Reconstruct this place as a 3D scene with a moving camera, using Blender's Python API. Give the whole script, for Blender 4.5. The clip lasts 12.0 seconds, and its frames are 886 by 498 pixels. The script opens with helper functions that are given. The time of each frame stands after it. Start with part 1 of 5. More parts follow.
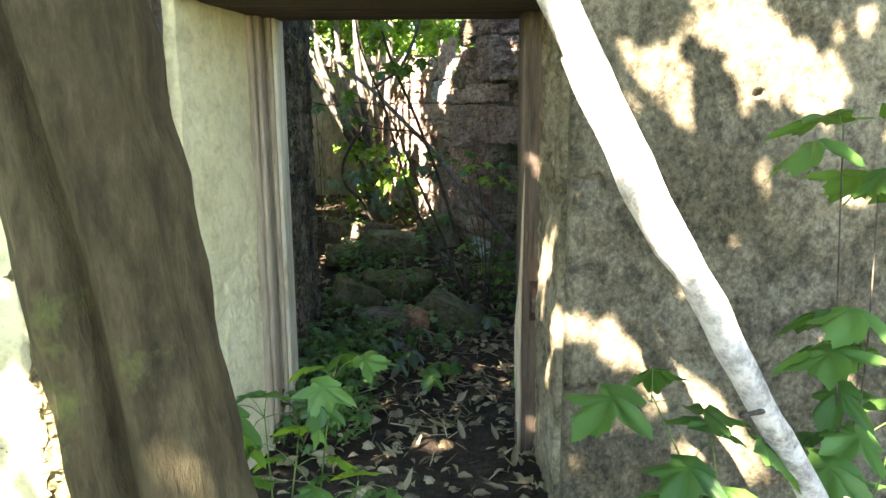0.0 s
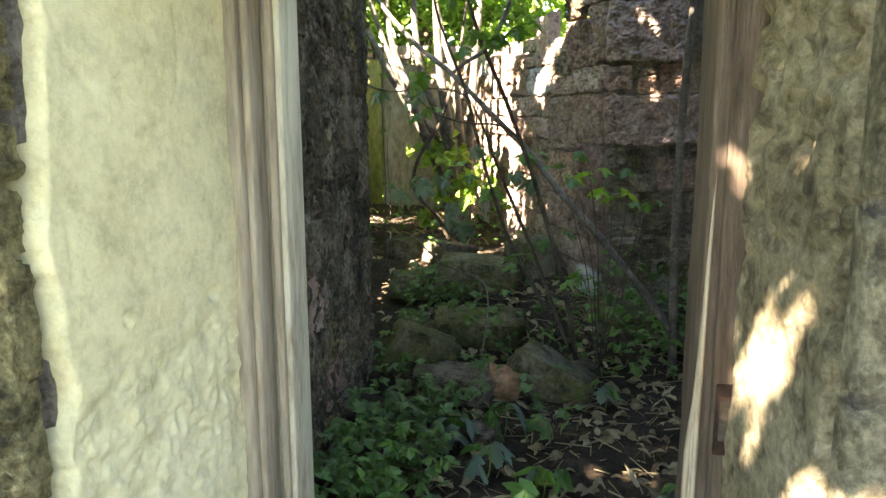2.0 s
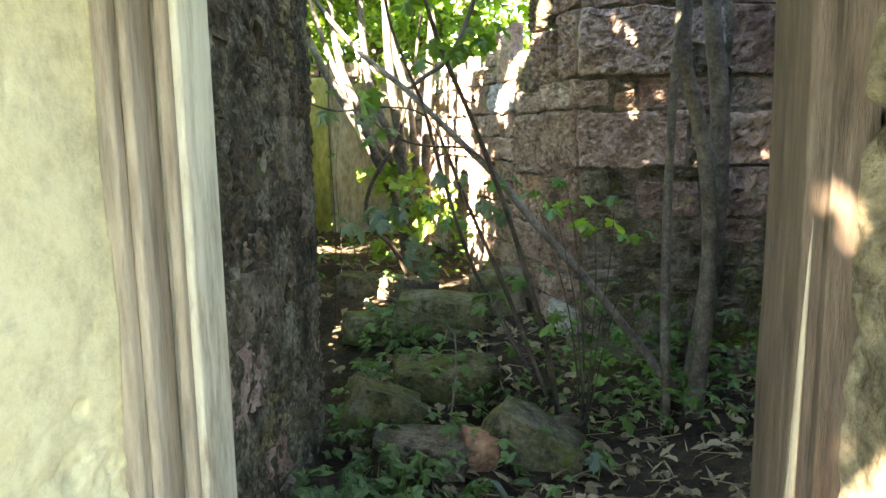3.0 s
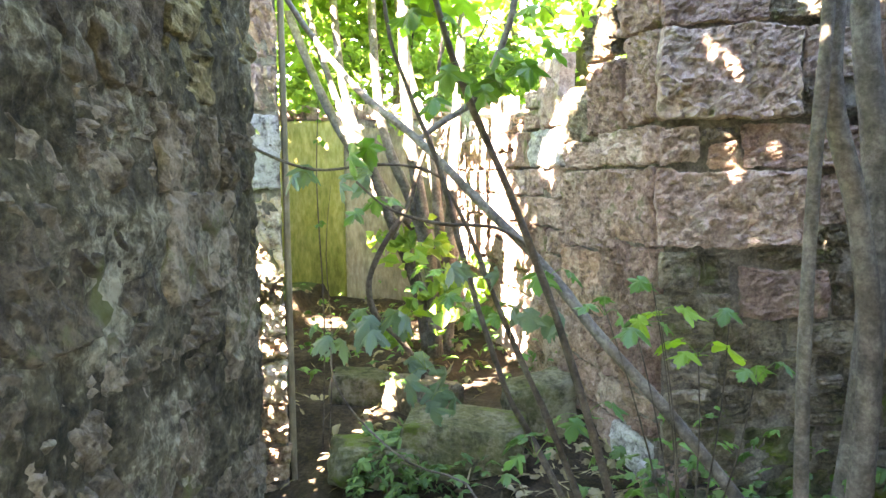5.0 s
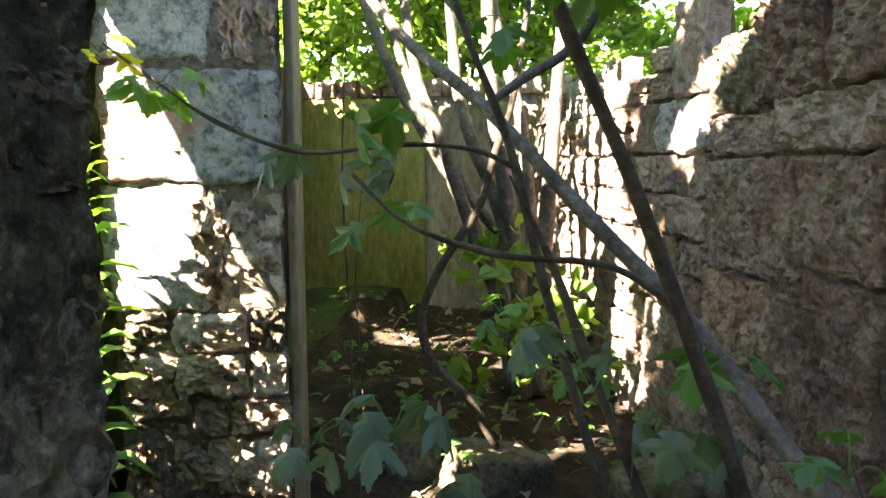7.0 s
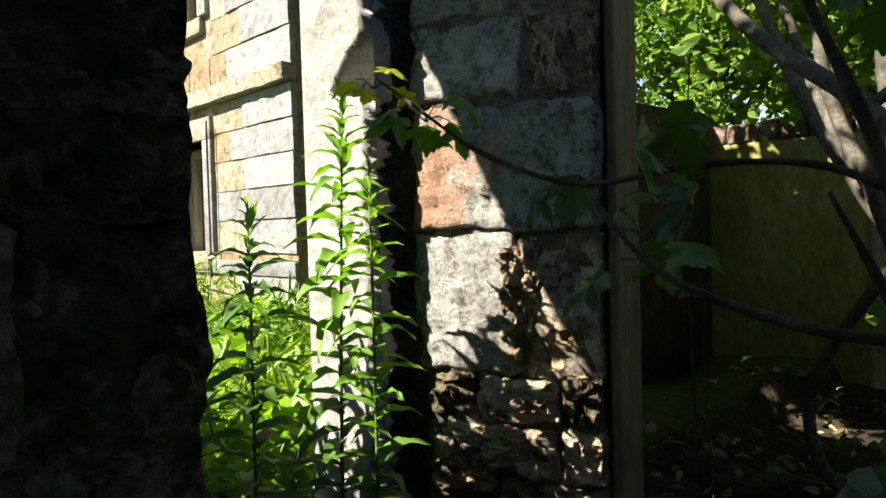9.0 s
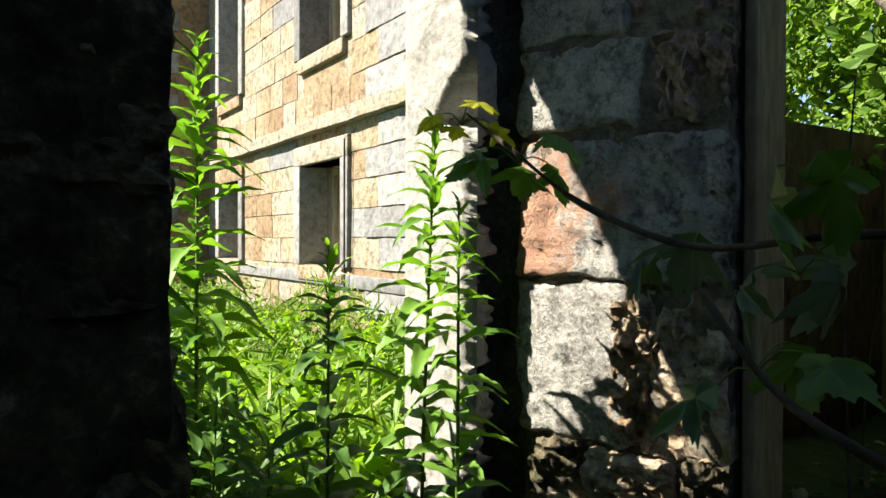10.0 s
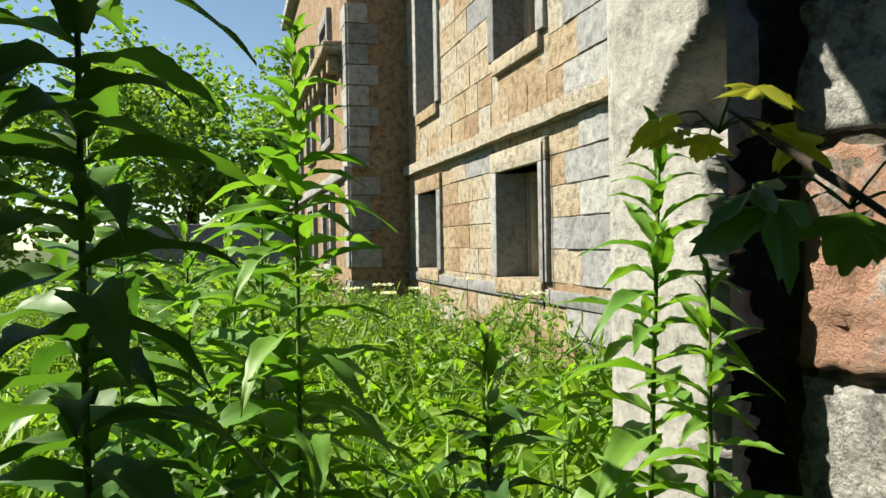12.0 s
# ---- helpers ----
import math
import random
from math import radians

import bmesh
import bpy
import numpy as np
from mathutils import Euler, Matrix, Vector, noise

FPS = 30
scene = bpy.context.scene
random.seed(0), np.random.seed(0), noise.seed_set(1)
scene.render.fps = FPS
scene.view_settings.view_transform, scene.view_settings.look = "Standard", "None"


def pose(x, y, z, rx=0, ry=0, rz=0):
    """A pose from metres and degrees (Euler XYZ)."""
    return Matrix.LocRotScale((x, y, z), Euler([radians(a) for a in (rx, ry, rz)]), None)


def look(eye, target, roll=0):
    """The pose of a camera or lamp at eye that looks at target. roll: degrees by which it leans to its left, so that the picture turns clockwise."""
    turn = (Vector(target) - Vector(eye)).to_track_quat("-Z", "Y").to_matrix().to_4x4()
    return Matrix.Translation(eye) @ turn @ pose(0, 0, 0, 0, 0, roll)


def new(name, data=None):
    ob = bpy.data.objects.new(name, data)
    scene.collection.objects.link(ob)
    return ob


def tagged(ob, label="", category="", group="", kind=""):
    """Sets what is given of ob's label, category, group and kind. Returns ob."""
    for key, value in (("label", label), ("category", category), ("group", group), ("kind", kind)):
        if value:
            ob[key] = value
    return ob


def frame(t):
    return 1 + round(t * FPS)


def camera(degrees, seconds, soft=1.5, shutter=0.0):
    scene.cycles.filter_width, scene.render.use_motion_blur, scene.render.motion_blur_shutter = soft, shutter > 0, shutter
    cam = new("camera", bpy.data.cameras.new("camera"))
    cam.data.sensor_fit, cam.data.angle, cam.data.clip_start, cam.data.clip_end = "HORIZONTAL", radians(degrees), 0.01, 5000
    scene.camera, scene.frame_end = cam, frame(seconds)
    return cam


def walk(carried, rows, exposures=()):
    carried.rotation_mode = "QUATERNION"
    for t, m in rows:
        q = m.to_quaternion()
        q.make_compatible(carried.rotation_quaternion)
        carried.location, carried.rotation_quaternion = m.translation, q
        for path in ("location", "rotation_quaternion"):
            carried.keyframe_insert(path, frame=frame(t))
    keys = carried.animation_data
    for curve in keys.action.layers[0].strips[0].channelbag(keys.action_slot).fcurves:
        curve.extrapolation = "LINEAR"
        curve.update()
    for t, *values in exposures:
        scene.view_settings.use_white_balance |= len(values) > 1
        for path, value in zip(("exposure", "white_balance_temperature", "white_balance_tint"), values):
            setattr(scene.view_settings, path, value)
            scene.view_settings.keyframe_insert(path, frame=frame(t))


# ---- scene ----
cam = camera(61.9, 12.0)
PATH = [
    (0, pose(0, 0, 1.48, 78.8, 0.4, -0.1)),
    (0.5, pose(0.06, 0.32, 1.42, 78.9, 1.5, 0.5)),
    (1, pose(0.084, 0.652, 1.364, 78, 0.9, 4.9)),
    (1.5, pose(0.04, 1.008, 1.392, 78.8, 0.6, 6)),
    (2, pose(-0.068, 1.316, 1.356, 79.5, 0.1, 6.6)),
    (2.5, pose(-0.124, 1.572, 1.336, 78.6, 0.7, 4.2)),
    (3, pose(-0.168, 1.832, 1.368, 80.9, 0.8, 2.6)),
    (5, pose(-0.168, 2.956, 1.456, 84.1, 0.5, 5.5)),
    (5.5, pose(-0.196, 3.236, 1.448, 84.6, 0.4, 4.8)),
    (6, pose(-0.176, 3.572, 1.452, 84, 0.3, 6.2)),
    (6.5, pose(-0.18, 3.816, 1.46, 83.5, 0.2, 9.6)),
    (8.3, look((-0.262, 4.423, 1.419), (-1.382, 6.066, 1.206), -0.8)),
    (8.5, look((-0.225, 4.453, 1.417), (-1.483, 5.998, 1.238), -1.0)),
    (9, look((-0.125, 4.475, 1.408), (-1.592, 5.834, 1.346), -1.6)),
    (9.5, look((-0.104, 4.558, 1.452), (-1.720, 5.736, 1.427), -1.2)),
    (10, look((-0.207, 4.663, 1.477), (-1.906, 5.718, 1.454), 0.2)),
    (10.5, look((-0.317, 4.753, 1.468), (-2.094, 5.67, 1.409), 0.3)),
    (11, look((-0.505, 4.838, 1.498), (-2.335, 5.643, 1.457), -0.5)),
    (11.5, look((-0.624, 4.891, 1.563), (-2.509, 5.56, 1.539), -1.8)),
    (12, look((-0.692, 4.933, 1.58), (-2.614, 5.486, 1.56), -1.0)),
]
EXPOSURES = [(0.0, 4.4, 8100, 15), (1.5, 4.65, 8500, 18), (3.0, 5.35, 9000, 16), (5.0, 6.45, 8500, 20), (6.0, 5.9, 8300, 21),
             (6.7, 5.2, 8200, 18), (8.3, 2.4, 7800, 8), (10.0, 2.0, 7600, 7), (11.0, 1.98, 7500, 5), (12.0, 1.48, 7500, 3)]
walk(cam, PATH, EXPOSURES)

# ---- light ----
SUN = Vector((-0.47, -0.98, 1.0)).normalized()
world = bpy.data.worlds.new("sky")
scene.world = world
world.use_nodes = True
sky = world.node_tree.nodes.new("ShaderNodeTexSky")
sky.sky_type, sky.sun_disc = "NISHITA", False
sky.air_density, sky.dust_density, sky.ozone_density = 0.9, 0.0, 3.0
sky.sun_elevation, sky.sun_rotation = math.asin(SUN.z), math.atan2(SUN.x, SUN.y)
background = world.node_tree.nodes["Background"]
background.inputs[1].default_value = 0.055
world.node_tree.links.new(sky.outputs[0], background.inputs[0])
sun = new("sun", bpy.data.lights.new("sun", "SUN"))
sun.data.energy, sun.data.angle, sun.data.color = 5.0, radians(0.5), (1.0, 0.975, 0.93)
sun.matrix_world = look(SUN * 30, (0, 0, 0))


# ---- materials ----
def surface(name, colours, scale=3.0, rough=0.9, bump=0.3, fine=60.0, per_object=0.0, stretch=(1, 1, 1), spread=0.5, patch=None):
    """A mottled surface: three colours by noise at two scales, fine relief, a shift per piece; patch adds a further stain (colour, scale, cover)."""
    m = bpy.data.materials.new(name)
    m.use_nodes = True
    t = m.node_tree
    n, l = t.nodes, t.links
    bsdf = n["Principled BSDF"]
    coord = n.new("ShaderNodeTexCoord")
    geo = n.new("ShaderNodeNewGeometry")
    mapping = n.new("ShaderNodeMapping")
    mapping.inputs["Scale"].default_value = stretch
    l.new(geo.outputs["Position"], mapping.inputs["Vector"])
    big = n.new("ShaderNodeTexNoise")
    big.inputs["Scale"].default_value, big.inputs["Detail"].default_value = scale, 8
    big.inputs["Roughness"].default_value = 0.65
    small = n.new("ShaderNodeTexNoise")
    small.inputs["Scale"].default_value, small.inputs["Detail"].default_value = fine, 5
    small.inputs["Roughness"].default_value = 0.7
    for tex in (big, small):
        l.new(mapping.outputs[0], tex.inputs["Vector"])
    total = n.new("ShaderNodeMath")
    total.operation = "MULTIPLY_ADD"
    l.new(small.outputs[0], total.inputs[0])
    total.inputs[1].default_value = 0.75
    l.new(big.outputs[0], total.inputs[2])
    shift = n.new("ShaderNodeMath")
    shift.operation = "MULTIPLY_ADD"
    info = n.new("ShaderNodeObjectInfo")
    l.new(info.outputs["Random"], shift.inputs[0])
    shift.inputs[1].default_value = per_object
    l.new(total.outputs[0], shift.inputs[2])
    half = n.new("ShaderNodeMath")
    half.operation = "MULTIPLY"
    half.inputs[1].default_value = 0.5
    l.new(shift.outputs[0], half.inputs[0])
    ramp = n.new("ShaderNodeValToRGB")
    mid = (0.875 + per_object / 2) * 0.5
    ramp.color_ramp.elements[0].position = mid - spread * 0.2
    ramp.color_ramp.elements[1].position = mid + spread * 0.2
    ramp.color_ramp.elements[0].color = (*colours[0], 1)
    ramp.color_ramp.elements[1].color = (*colours[2], 1)
    e = ramp.color_ramp.elements.new(mid)
    e.color = (*colours[1], 1)
    l.new(half.outputs[0], ramp.inputs[0])
    relief = n.new("ShaderNodeTexNoise")
    relief.inputs["Scale"].default_value, relief.inputs["Detail"].default_value = fine * 0.3, 10
    relief.inputs["Roughness"].default_value = 0.72
    l.new(mapping.outputs[0], relief.inputs["Vector"])
    # hollows of the relief are darkened in the colour: painted cavity shade and dirt
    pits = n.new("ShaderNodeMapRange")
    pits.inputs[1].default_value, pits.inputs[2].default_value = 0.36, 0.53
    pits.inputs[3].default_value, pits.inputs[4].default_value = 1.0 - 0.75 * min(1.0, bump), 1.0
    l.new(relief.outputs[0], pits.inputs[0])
    pocked = n.new("ShaderNodeMix")
    pocked.data_type, pocked.blend_type = "RGBA", "MULTIPLY"
    pocked.inputs[0].default_value = 1.0
    l.new(ramp.outputs[0], pocked.inputs[6])
    l.new(pits.outputs[0], pocked.inputs[7])
    out = pocked.outputs[2]
    if patch:
        colour, pscale, cover = patch[:3]
        stain = n.new("ShaderNodeTexNoise")
        stain.inputs["Scale"].default_value, stain.inputs["Detail"].default_value = pscale, 10
        stain.inputs["Roughness"].default_value = 0.7
        l.new(geo.outputs["Position"], stain.inputs["Vector"])
        level = stain.outputs[0]
        if len(patch) > 3:
            # the stain grows along a direction
            along = n.new("ShaderNodeVectorMath")
            along.operation = "DOT_PRODUCT"
            l.new(geo.outputs["Position"], along.inputs[0])
            along.inputs[1].default_value = patch[3]
            start = n.new("ShaderNodeMath")
            start.operation = "MULTIPLY_ADD"
            l.new(along.outputs["Value"], start.inputs[0])
            start.inputs[1].default_value, start.inputs[2].default_value = 0.8, -0.8 * patch[4]
            both = n.new("ShaderNodeMath")
            l.new(start.outputs[0], both.inputs[0])
            l.new(level, both.inputs[1])
            level = both.outputs[0]
        edge = n.new("ShaderNodeMapRange")
        edge.inputs[1].default_value, edge.inputs[2].default_value = 0.62 - cover, 0.70 - cover
        l.new(level, edge.inputs[0])
        mix = n.new("ShaderNodeMix")
        mix.data_type = "RGBA"
        mix.inputs[7].default_value = (*colour, 1)
        l.new(edge.outputs[0], mix.inputs[0])
        l.new(out, mix.inputs[6])
        out = mix.outputs[2]
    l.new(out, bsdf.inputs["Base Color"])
    bsdf.inputs["Roughness"].default_value = rough
    bsdf.inputs["Specular IOR Level"].default_value = 0.25
    b = n.new("ShaderNodeBump")
    b.inputs["Strength"].default_value, b.inputs["Distance"].default_value = bump, 0.018
    sharp = n.new("ShaderNodeMath")
    sharp.operation = "POWER"
    l.new(relief.outputs[0], sharp.inputs[0])
    sharp.inputs[1].default_value = 0.6
    rise = n.new("ShaderNodeMath")
    rise.operation = "MULTIPLY_ADD"
    l.new(sharp.outputs[0], rise.inputs[0])
    rise.inputs[1].default_value = 2.0
    l.new(total.outputs[0], rise.inputs[2])
    l.new(rise.outputs[0], b.inputs["Height"])
    l.new(b.outputs[0], bsdf.inputs["Normal"])
    return m


def foliage(name, dark, light, glow=0.45, rough=0.5, vary=True):
    """A leaf surface: colour varies leaf by leaf, light passes through it."""
    m = bpy.data.materials.new(name)
    m.use_nodes = True
    t = m.node_tree
    n, l = t.nodes, t.links
    bsdf, out = n["Principled BSDF"], n["Material Output"]
    info, geo = n.new("ShaderNodeObjectInfo"), n.new("ShaderNodeNewGeometry")
    tex = n.new("ShaderNodeTexNoise")
    tex.inputs["Scale"].default_value = 30
    l.new(geo.outputs["Position"], tex.inputs["Vector"])
    a = n.new("ShaderNodeMath")
    a.operation = "ADD"
    l.new(info.outputs["Random"], a.inputs[0])
    l.new(geo.outputs["Random Per Island"], a.inputs[1])
    f = n.new("ShaderNodeMath")
    f.operation = "FRACT"
    l.new(a.outputs[0], f.inputs[0])
    g = n.new("ShaderNodeMath")
    g.operation = "MULTIPLY_ADD"
    l.new(tex.outputs[0], g.inputs[0])
    g.inputs[1].default_value = 0.3
    l.new(f.outputs[0], g.inputs[2])
    ramp = n.new("ShaderNodeValToRGB")
    ramp.color_ramp.elements[0].position, ramp.color_ramp.elements[1].position = 0.1, 1.1
    ramp.color_ramp.elements[0].color, ramp.color_ramp.elements[1].color = (*dark, 1), (*light, 1)
    l.new(g.outputs[0], ramp.inputs[0])
    l.new(ramp.outputs[0], bsdf.inputs["Base Color"])
    bsdf.inputs["Roughness"].default_value = rough
    bsdf.inputs["Specular IOR Level"].default_value = 0.35
    through_light = n.new("ShaderNodeBsdfTranslucent")
    warm = n.new("ShaderNodeMix")
    warm.data_type, warm.blend_type = "RGBA", "MULTIPLY"
    warm.inputs[0].default_value = 1.0
    warm.inputs[7].default_value = (1.3, 1.35, 0.5, 1)
    l.new(ramp.outputs[0], warm.inputs[6])
    l.new(warm.outputs[2], through_light.inputs[0])
    mix = n.new("ShaderNodeMixShader")
    mix.inputs[0].default_value = glow
    l.new(bsdf.outputs[0], mix.inputs[1])
    l.new(through_light.outputs[0], mix.inputs[2])
    l.new(mix.outputs[0], out.inputs["Surface"])
    return m


SOIL = surface("leaf mould soil", ((0.013, 0.009, 0.006), (0.036, 0.025, 0.015), (0.085, 0.062, 0.037)), 5, 0.95, 0.8, 70)
GRASSY = surface("meadow soil", ((0.03, 0.045, 0.012), (0.05, 0.07, 0.02), (0.08, 0.10, 0.03)), 2, 0.95, 0.5, 40)
DAMPCOAT = surface("damp lichened lime coat", ((0.03, 0.027, 0.015), (0.088, 0.077, 0.048), (0.28, 0.265, 0.19)), 4, 0.95, 1.0, 45, spread=0.42, patch=((0.16, 0.09, 0.065), 3, -0.03))
MORTAR = surface("old lime mortar", ((0.08, 0.068, 0.055), (0.16, 0.14, 0.115), (0.27, 0.24, 0.20)), 6, 0.95, 0.8, 70)
STONE = surface("red-brown sandstone", ((0.14, 0.085, 0.066), (0.31, 0.212, 0.172), (0.46, 0.36, 0.31)), 5, 0.92, 0.8, 75, 0.3, spread=0.65, patch=((0.13, 0.125, 0.06), 5, 0.04))
DARKSTONE = surface("dark weathered rubble", ((0.05, 0.04, 0.026), (0.13, 0.107, 0.073), (0.26, 0.222, 0.165)), 5, 0.95, 0.9, 70, 0.25, spread=0.55, patch=((0.09, 0.10, 0.04), 4, 0.05))
PINK = surface("pink sandstone", ((0.24, 0.12, 0.08), (0.43, 0.27, 0.195), (0.56, 0.42, 0.33)), 6, 0.9, 1.0, 60, 0.15, spread=0.7)
TAN = surface("broken tan rubble", ((0.16, 0.10, 0.06), (0.40, 0.29, 0.20), (0.58, 0.50, 0.41)), 7, 0.92, 1.0, 60, 0.25, spread=0.6)
GREYPINK = surface("grey block with pink stains", ((0.24, 0.23, 0.22), (0.43, 0.42, 0.405), (0.58, 0.57, 0.55)), 6, 0.95, 1.0, 110, 0.0, spread=0.7, patch=((0.44, 0.255, 0.185), 5, 0.0, (-0.924, -0.383, 0), -1.089))
CEMENT = surface("grey cement render", ((0.26, 0.25, 0.24), (0.44, 0.43, 0.415), (0.58, 0.57, 0.55)), 5, 0.95, 0.9, 110, 0.1)
HARL = surface("pale roughcast", ((0.20, 0.195, 0.186), (0.285, 0.278, 0.266), (0.36, 0.352, 0.338)), 4, 0.95, 0.45, 150, spread=1.0)
RENDER = surface("stained wall render", ((0.036, 0.032, 0.018), (0.135, 0.116, 0.076), (0.30, 0.26, 0.18)), 2.6, 0.95, 0.8, 60, spread=0.6, stretch=(1, 1, 0.85), patch=((0.30, 0.17, 0.13), 2.1, -0.02))
RUBBLE = surface("mossy rubble face", ((0.055, 0.047, 0.02), (0.19, 0.162, 0.08), (0.36, 0.31, 0.17)), 6, 0.95, 1.0, 50, spread=0.5)
PLASTER = surface("yellowed limewash plaster", ((0.40, 0.35, 0.19), (0.60, 0.55, 0.335), (0.68, 0.64, 0.43)), 2.2, 0.85, 0.35, 40, spread=1.0, patch=((0.50, 0.50, 0.30), 1.3, 0.0))
REVEAL = surface("crumbling brown reveal plaster", ((0.10, 0.08, 0.045), (0.25, 0.21, 0.135), (0.42, 0.37, 0.26)), 4, 0.95, 0.9, 45, spread=0.7)
ALGAE = surface("algae-green plaster", ((0.10, 0.11, 0.022), (0.19, 0.19, 0.05), (0.30, 0.28, 0.11)), 1.5, 0.85, 0.25, 30, stretch=(1, 1, 0.35))
BROWNPLASTER = surface("brown stained plaster", ((0.12, 0.10, 0.065), (0.22, 0.19, 0.13), (0.34, 0.30, 0.22)), 2, 0.9, 0.3, 30, stretch=(1, 1, 0.35))
SOILED = surface("dark brown soiled plaster", ((0.05, 0.035, 0.022), (0.13, 0.095, 0.06), (0.24, 0.185, 0.12)), 5, 0.95, 0.8, 50, stretch=(1, 1, 0.4), spread=0.7)
OLDWOOD = surface("weathered grey timber", ((0.19, 0.14, 0.095), (0.38, 0.32, 0.23), (0.54, 0.49, 0.38)), 5, 0.8, 0.5, 60, 0.1, stretch=(1, 1, 0.12), spread=0.9)
PAINTWOOD = surface("flaked cream painted timber", ((0.30, 0.24, 0.16), (0.50, 0.47, 0.35), (0.58, 0.56, 0.42)), 8, 0.7, 0.5, 50, 0.0, stretch=(1, 1, 0.2), spread=0.6, patch=((0.30, 0.19, 0.12), 5, -0.04))
# also on the bay's window panels, where its dark colour replaces shade
WOOD_AND_SHADE = surface("dark rotten timber and opening shade", ((0.02, 0.015, 0.011), (0.05, 0.038, 0.028), (0.10, 0.08, 0.06)), 8, 0.85, 0.5, 50, stretch=(0.08, 1, 1))
BROWNWOOD = surface("bare brown timber", ((0.04, 0.026, 0.018), (0.11, 0.08, 0.058), (0.22, 0.175, 0.135)), 6, 0.8, 0.6, 60, stretch=(1, 1, 0.12), spread=0.9)
RUST = surface("rusted iron", ((0.012, 0.008, 0.006), (0.03, 0.017, 0.012), (0.06, 0.03, 0.02)), 20, 0.8, 0.5, 90)
BARK = surface("olive brown bark", ((0.030, 0.024, 0.012), (0.062, 0.050, 0.025), (0.105, 0.088, 0.048)), 5, 0.85, 0.7, 55, stretch=(1, 1, 0.3), spread=0.75, patch=((0.10, 0.115, 0.035), 2.2, 0.02))
PALEBARK = surface("pale flaking dead bark", ((0.20, 0.165, 0.125), (0.58, 0.55, 0.50), (0.72, 0.70, 0.66)), 7, 0.85, 0.7, 50, spread=0.6)
TWIG = surface("dark brown twig bark", ((0.022, 0.017, 0.013), (0.055, 0.043, 0.032), (0.10, 0.085, 0.065)), 12, 0.7, 0.4, 60)
GREYTWIG = surface("grey sapling bark", ((0.045, 0.037, 0.03), (0.10, 0.088, 0.072), (0.19, 0.172, 0.145)), 10, 0.7, 0.4, 60)
GREENSTEM = surface("green herb stem", ((0.05, 0.09, 0.02), (0.09, 0.15, 0.035), (0.16, 0.22, 0.07)), 12, 0.6, 0.2, 60)
MOSS = surface("mossy boulder", ((0.05, 0.052, 0.02), (0.095, 0.095, 0.045), (0.18, 0.165, 0.12)), 5, 0.95, 0.9, 50, 0.2, patch=((0.075, 0.105, 0.016), 4, 0.08))
BRICK = surface("orange brick", ((0.20, 0.10, 0.055), (0.30, 0.16, 0.09), (0.40, 0.24, 0.15)), 8, 0.9, 0.6, 60)
ASHLAR = surface("honey sandstone ashlar", ((0.22, 0.145, 0.09), (0.295, 0.23, 0.155), (0.31, 0.285, 0.245)), 2.5, 0.9, 0.8, 40, 0.7, spread=0.9, patch=((0.22, 0.20, 0.17), 2.2, 0.0))
GREYASHLAR = surface("grey dressed stone", ((0.14, 0.14, 0.145), (0.21, 0.21, 0.22), (0.30, 0.295, 0.285)), 3, 0.9, 0.5, 40, 0.5, spread=0.9)
ROOMDARK = surface("bare inner plaster", ((0.16, 0.13, 0.10), (0.26, 0.22, 0.17), (0.34, 0.29, 0.23)), 1.5, 0.9, 0.3, 20)
MAPLE = foliage("maple leaf", (0.035, 0.10, 0.022), (0.09, 0.20, 0.045), 0.32, 0.4)
YOUNG = foliage("young lime green leaf", (0.12, 0.26, 0.03), (0.22, 0.36, 0.05), 0.5)
YELLOWLEAF = foliage("yellowing leaf", (0.28, 0.30, 0.03), (0.40, 0.38, 0.05), 0.5)
BLUELEAF = foliage("grey-green drooping leaf", (0.06, 0.11, 0.08), (0.11, 0.17, 0.13), 0.3)
HERB = foliage("willowherb leaf", (0.03, 0.088, 0.02), (0.075, 0.165, 0.035), 0.40)
HERBTIP = foliage("pale willowherb tip leaf", (0.075, 0.19, 0.03), (0.15, 0.29, 0.05), 0.45)
MEADOW = foliage("meadow leaf", (0.07, 0.165, 0.028), (0.20, 0.31, 0.07), 0.45)
CANOPY = foliage("tree leaf", (0.04, 0.10, 0.02), (0.09, 0.18, 0.035), 0.4)
IVY = foliage("ground ivy leaf", (0.035, 0.085, 0.025), (0.10, 0.18, 0.06), 0.3)
LITTER = foliage("dry fallen leaf", (0.07, 0.05, 0.027), (0.30, 0.25, 0.15), 0.1, 0.8)
WHITEFLOWER = foliage("white blossom", (0.6, 0.6, 0.55), (0.75, 0.75, 0.7), 0.3)


# ---- helpers ----
def obj(name, bm, material, parent=None, label="", smooth=True):
    me = bpy.data.meshes.new(name)
    bm.to_mesh(me)
    bm.free()
    for p in me.polygons:
        p.use_smooth = smooth
    for mt in (material if isinstance(material, (list, tuple)) else [material]):
        me.materials.append(mt)
    ob = new(name, me)
    ob.parent = parent
    if label:
        ob["label"] = label
    return ob


def part(name, bm, material, parent, label="", smooth=True):
    return obj(name, bm, material, parent, label, smooth)


def soup(name, verts, faces, material, parent=None, smooth=False):
    me = bpy.data.meshes.new(name)
    me.from_pydata(verts, [], faces)
    me.materials.append(material)
    if smooth:
        me.polygons.foreach_set("use_smooth", [True] * len(me.polygons))
    ob = new(name, me)
    ob.parent = parent
    return ob


def root(name, at=(0, 0, 0)):
    ob = new(name)
    ob.location = at
    ob.empty_display_size = 0.1
    return ob


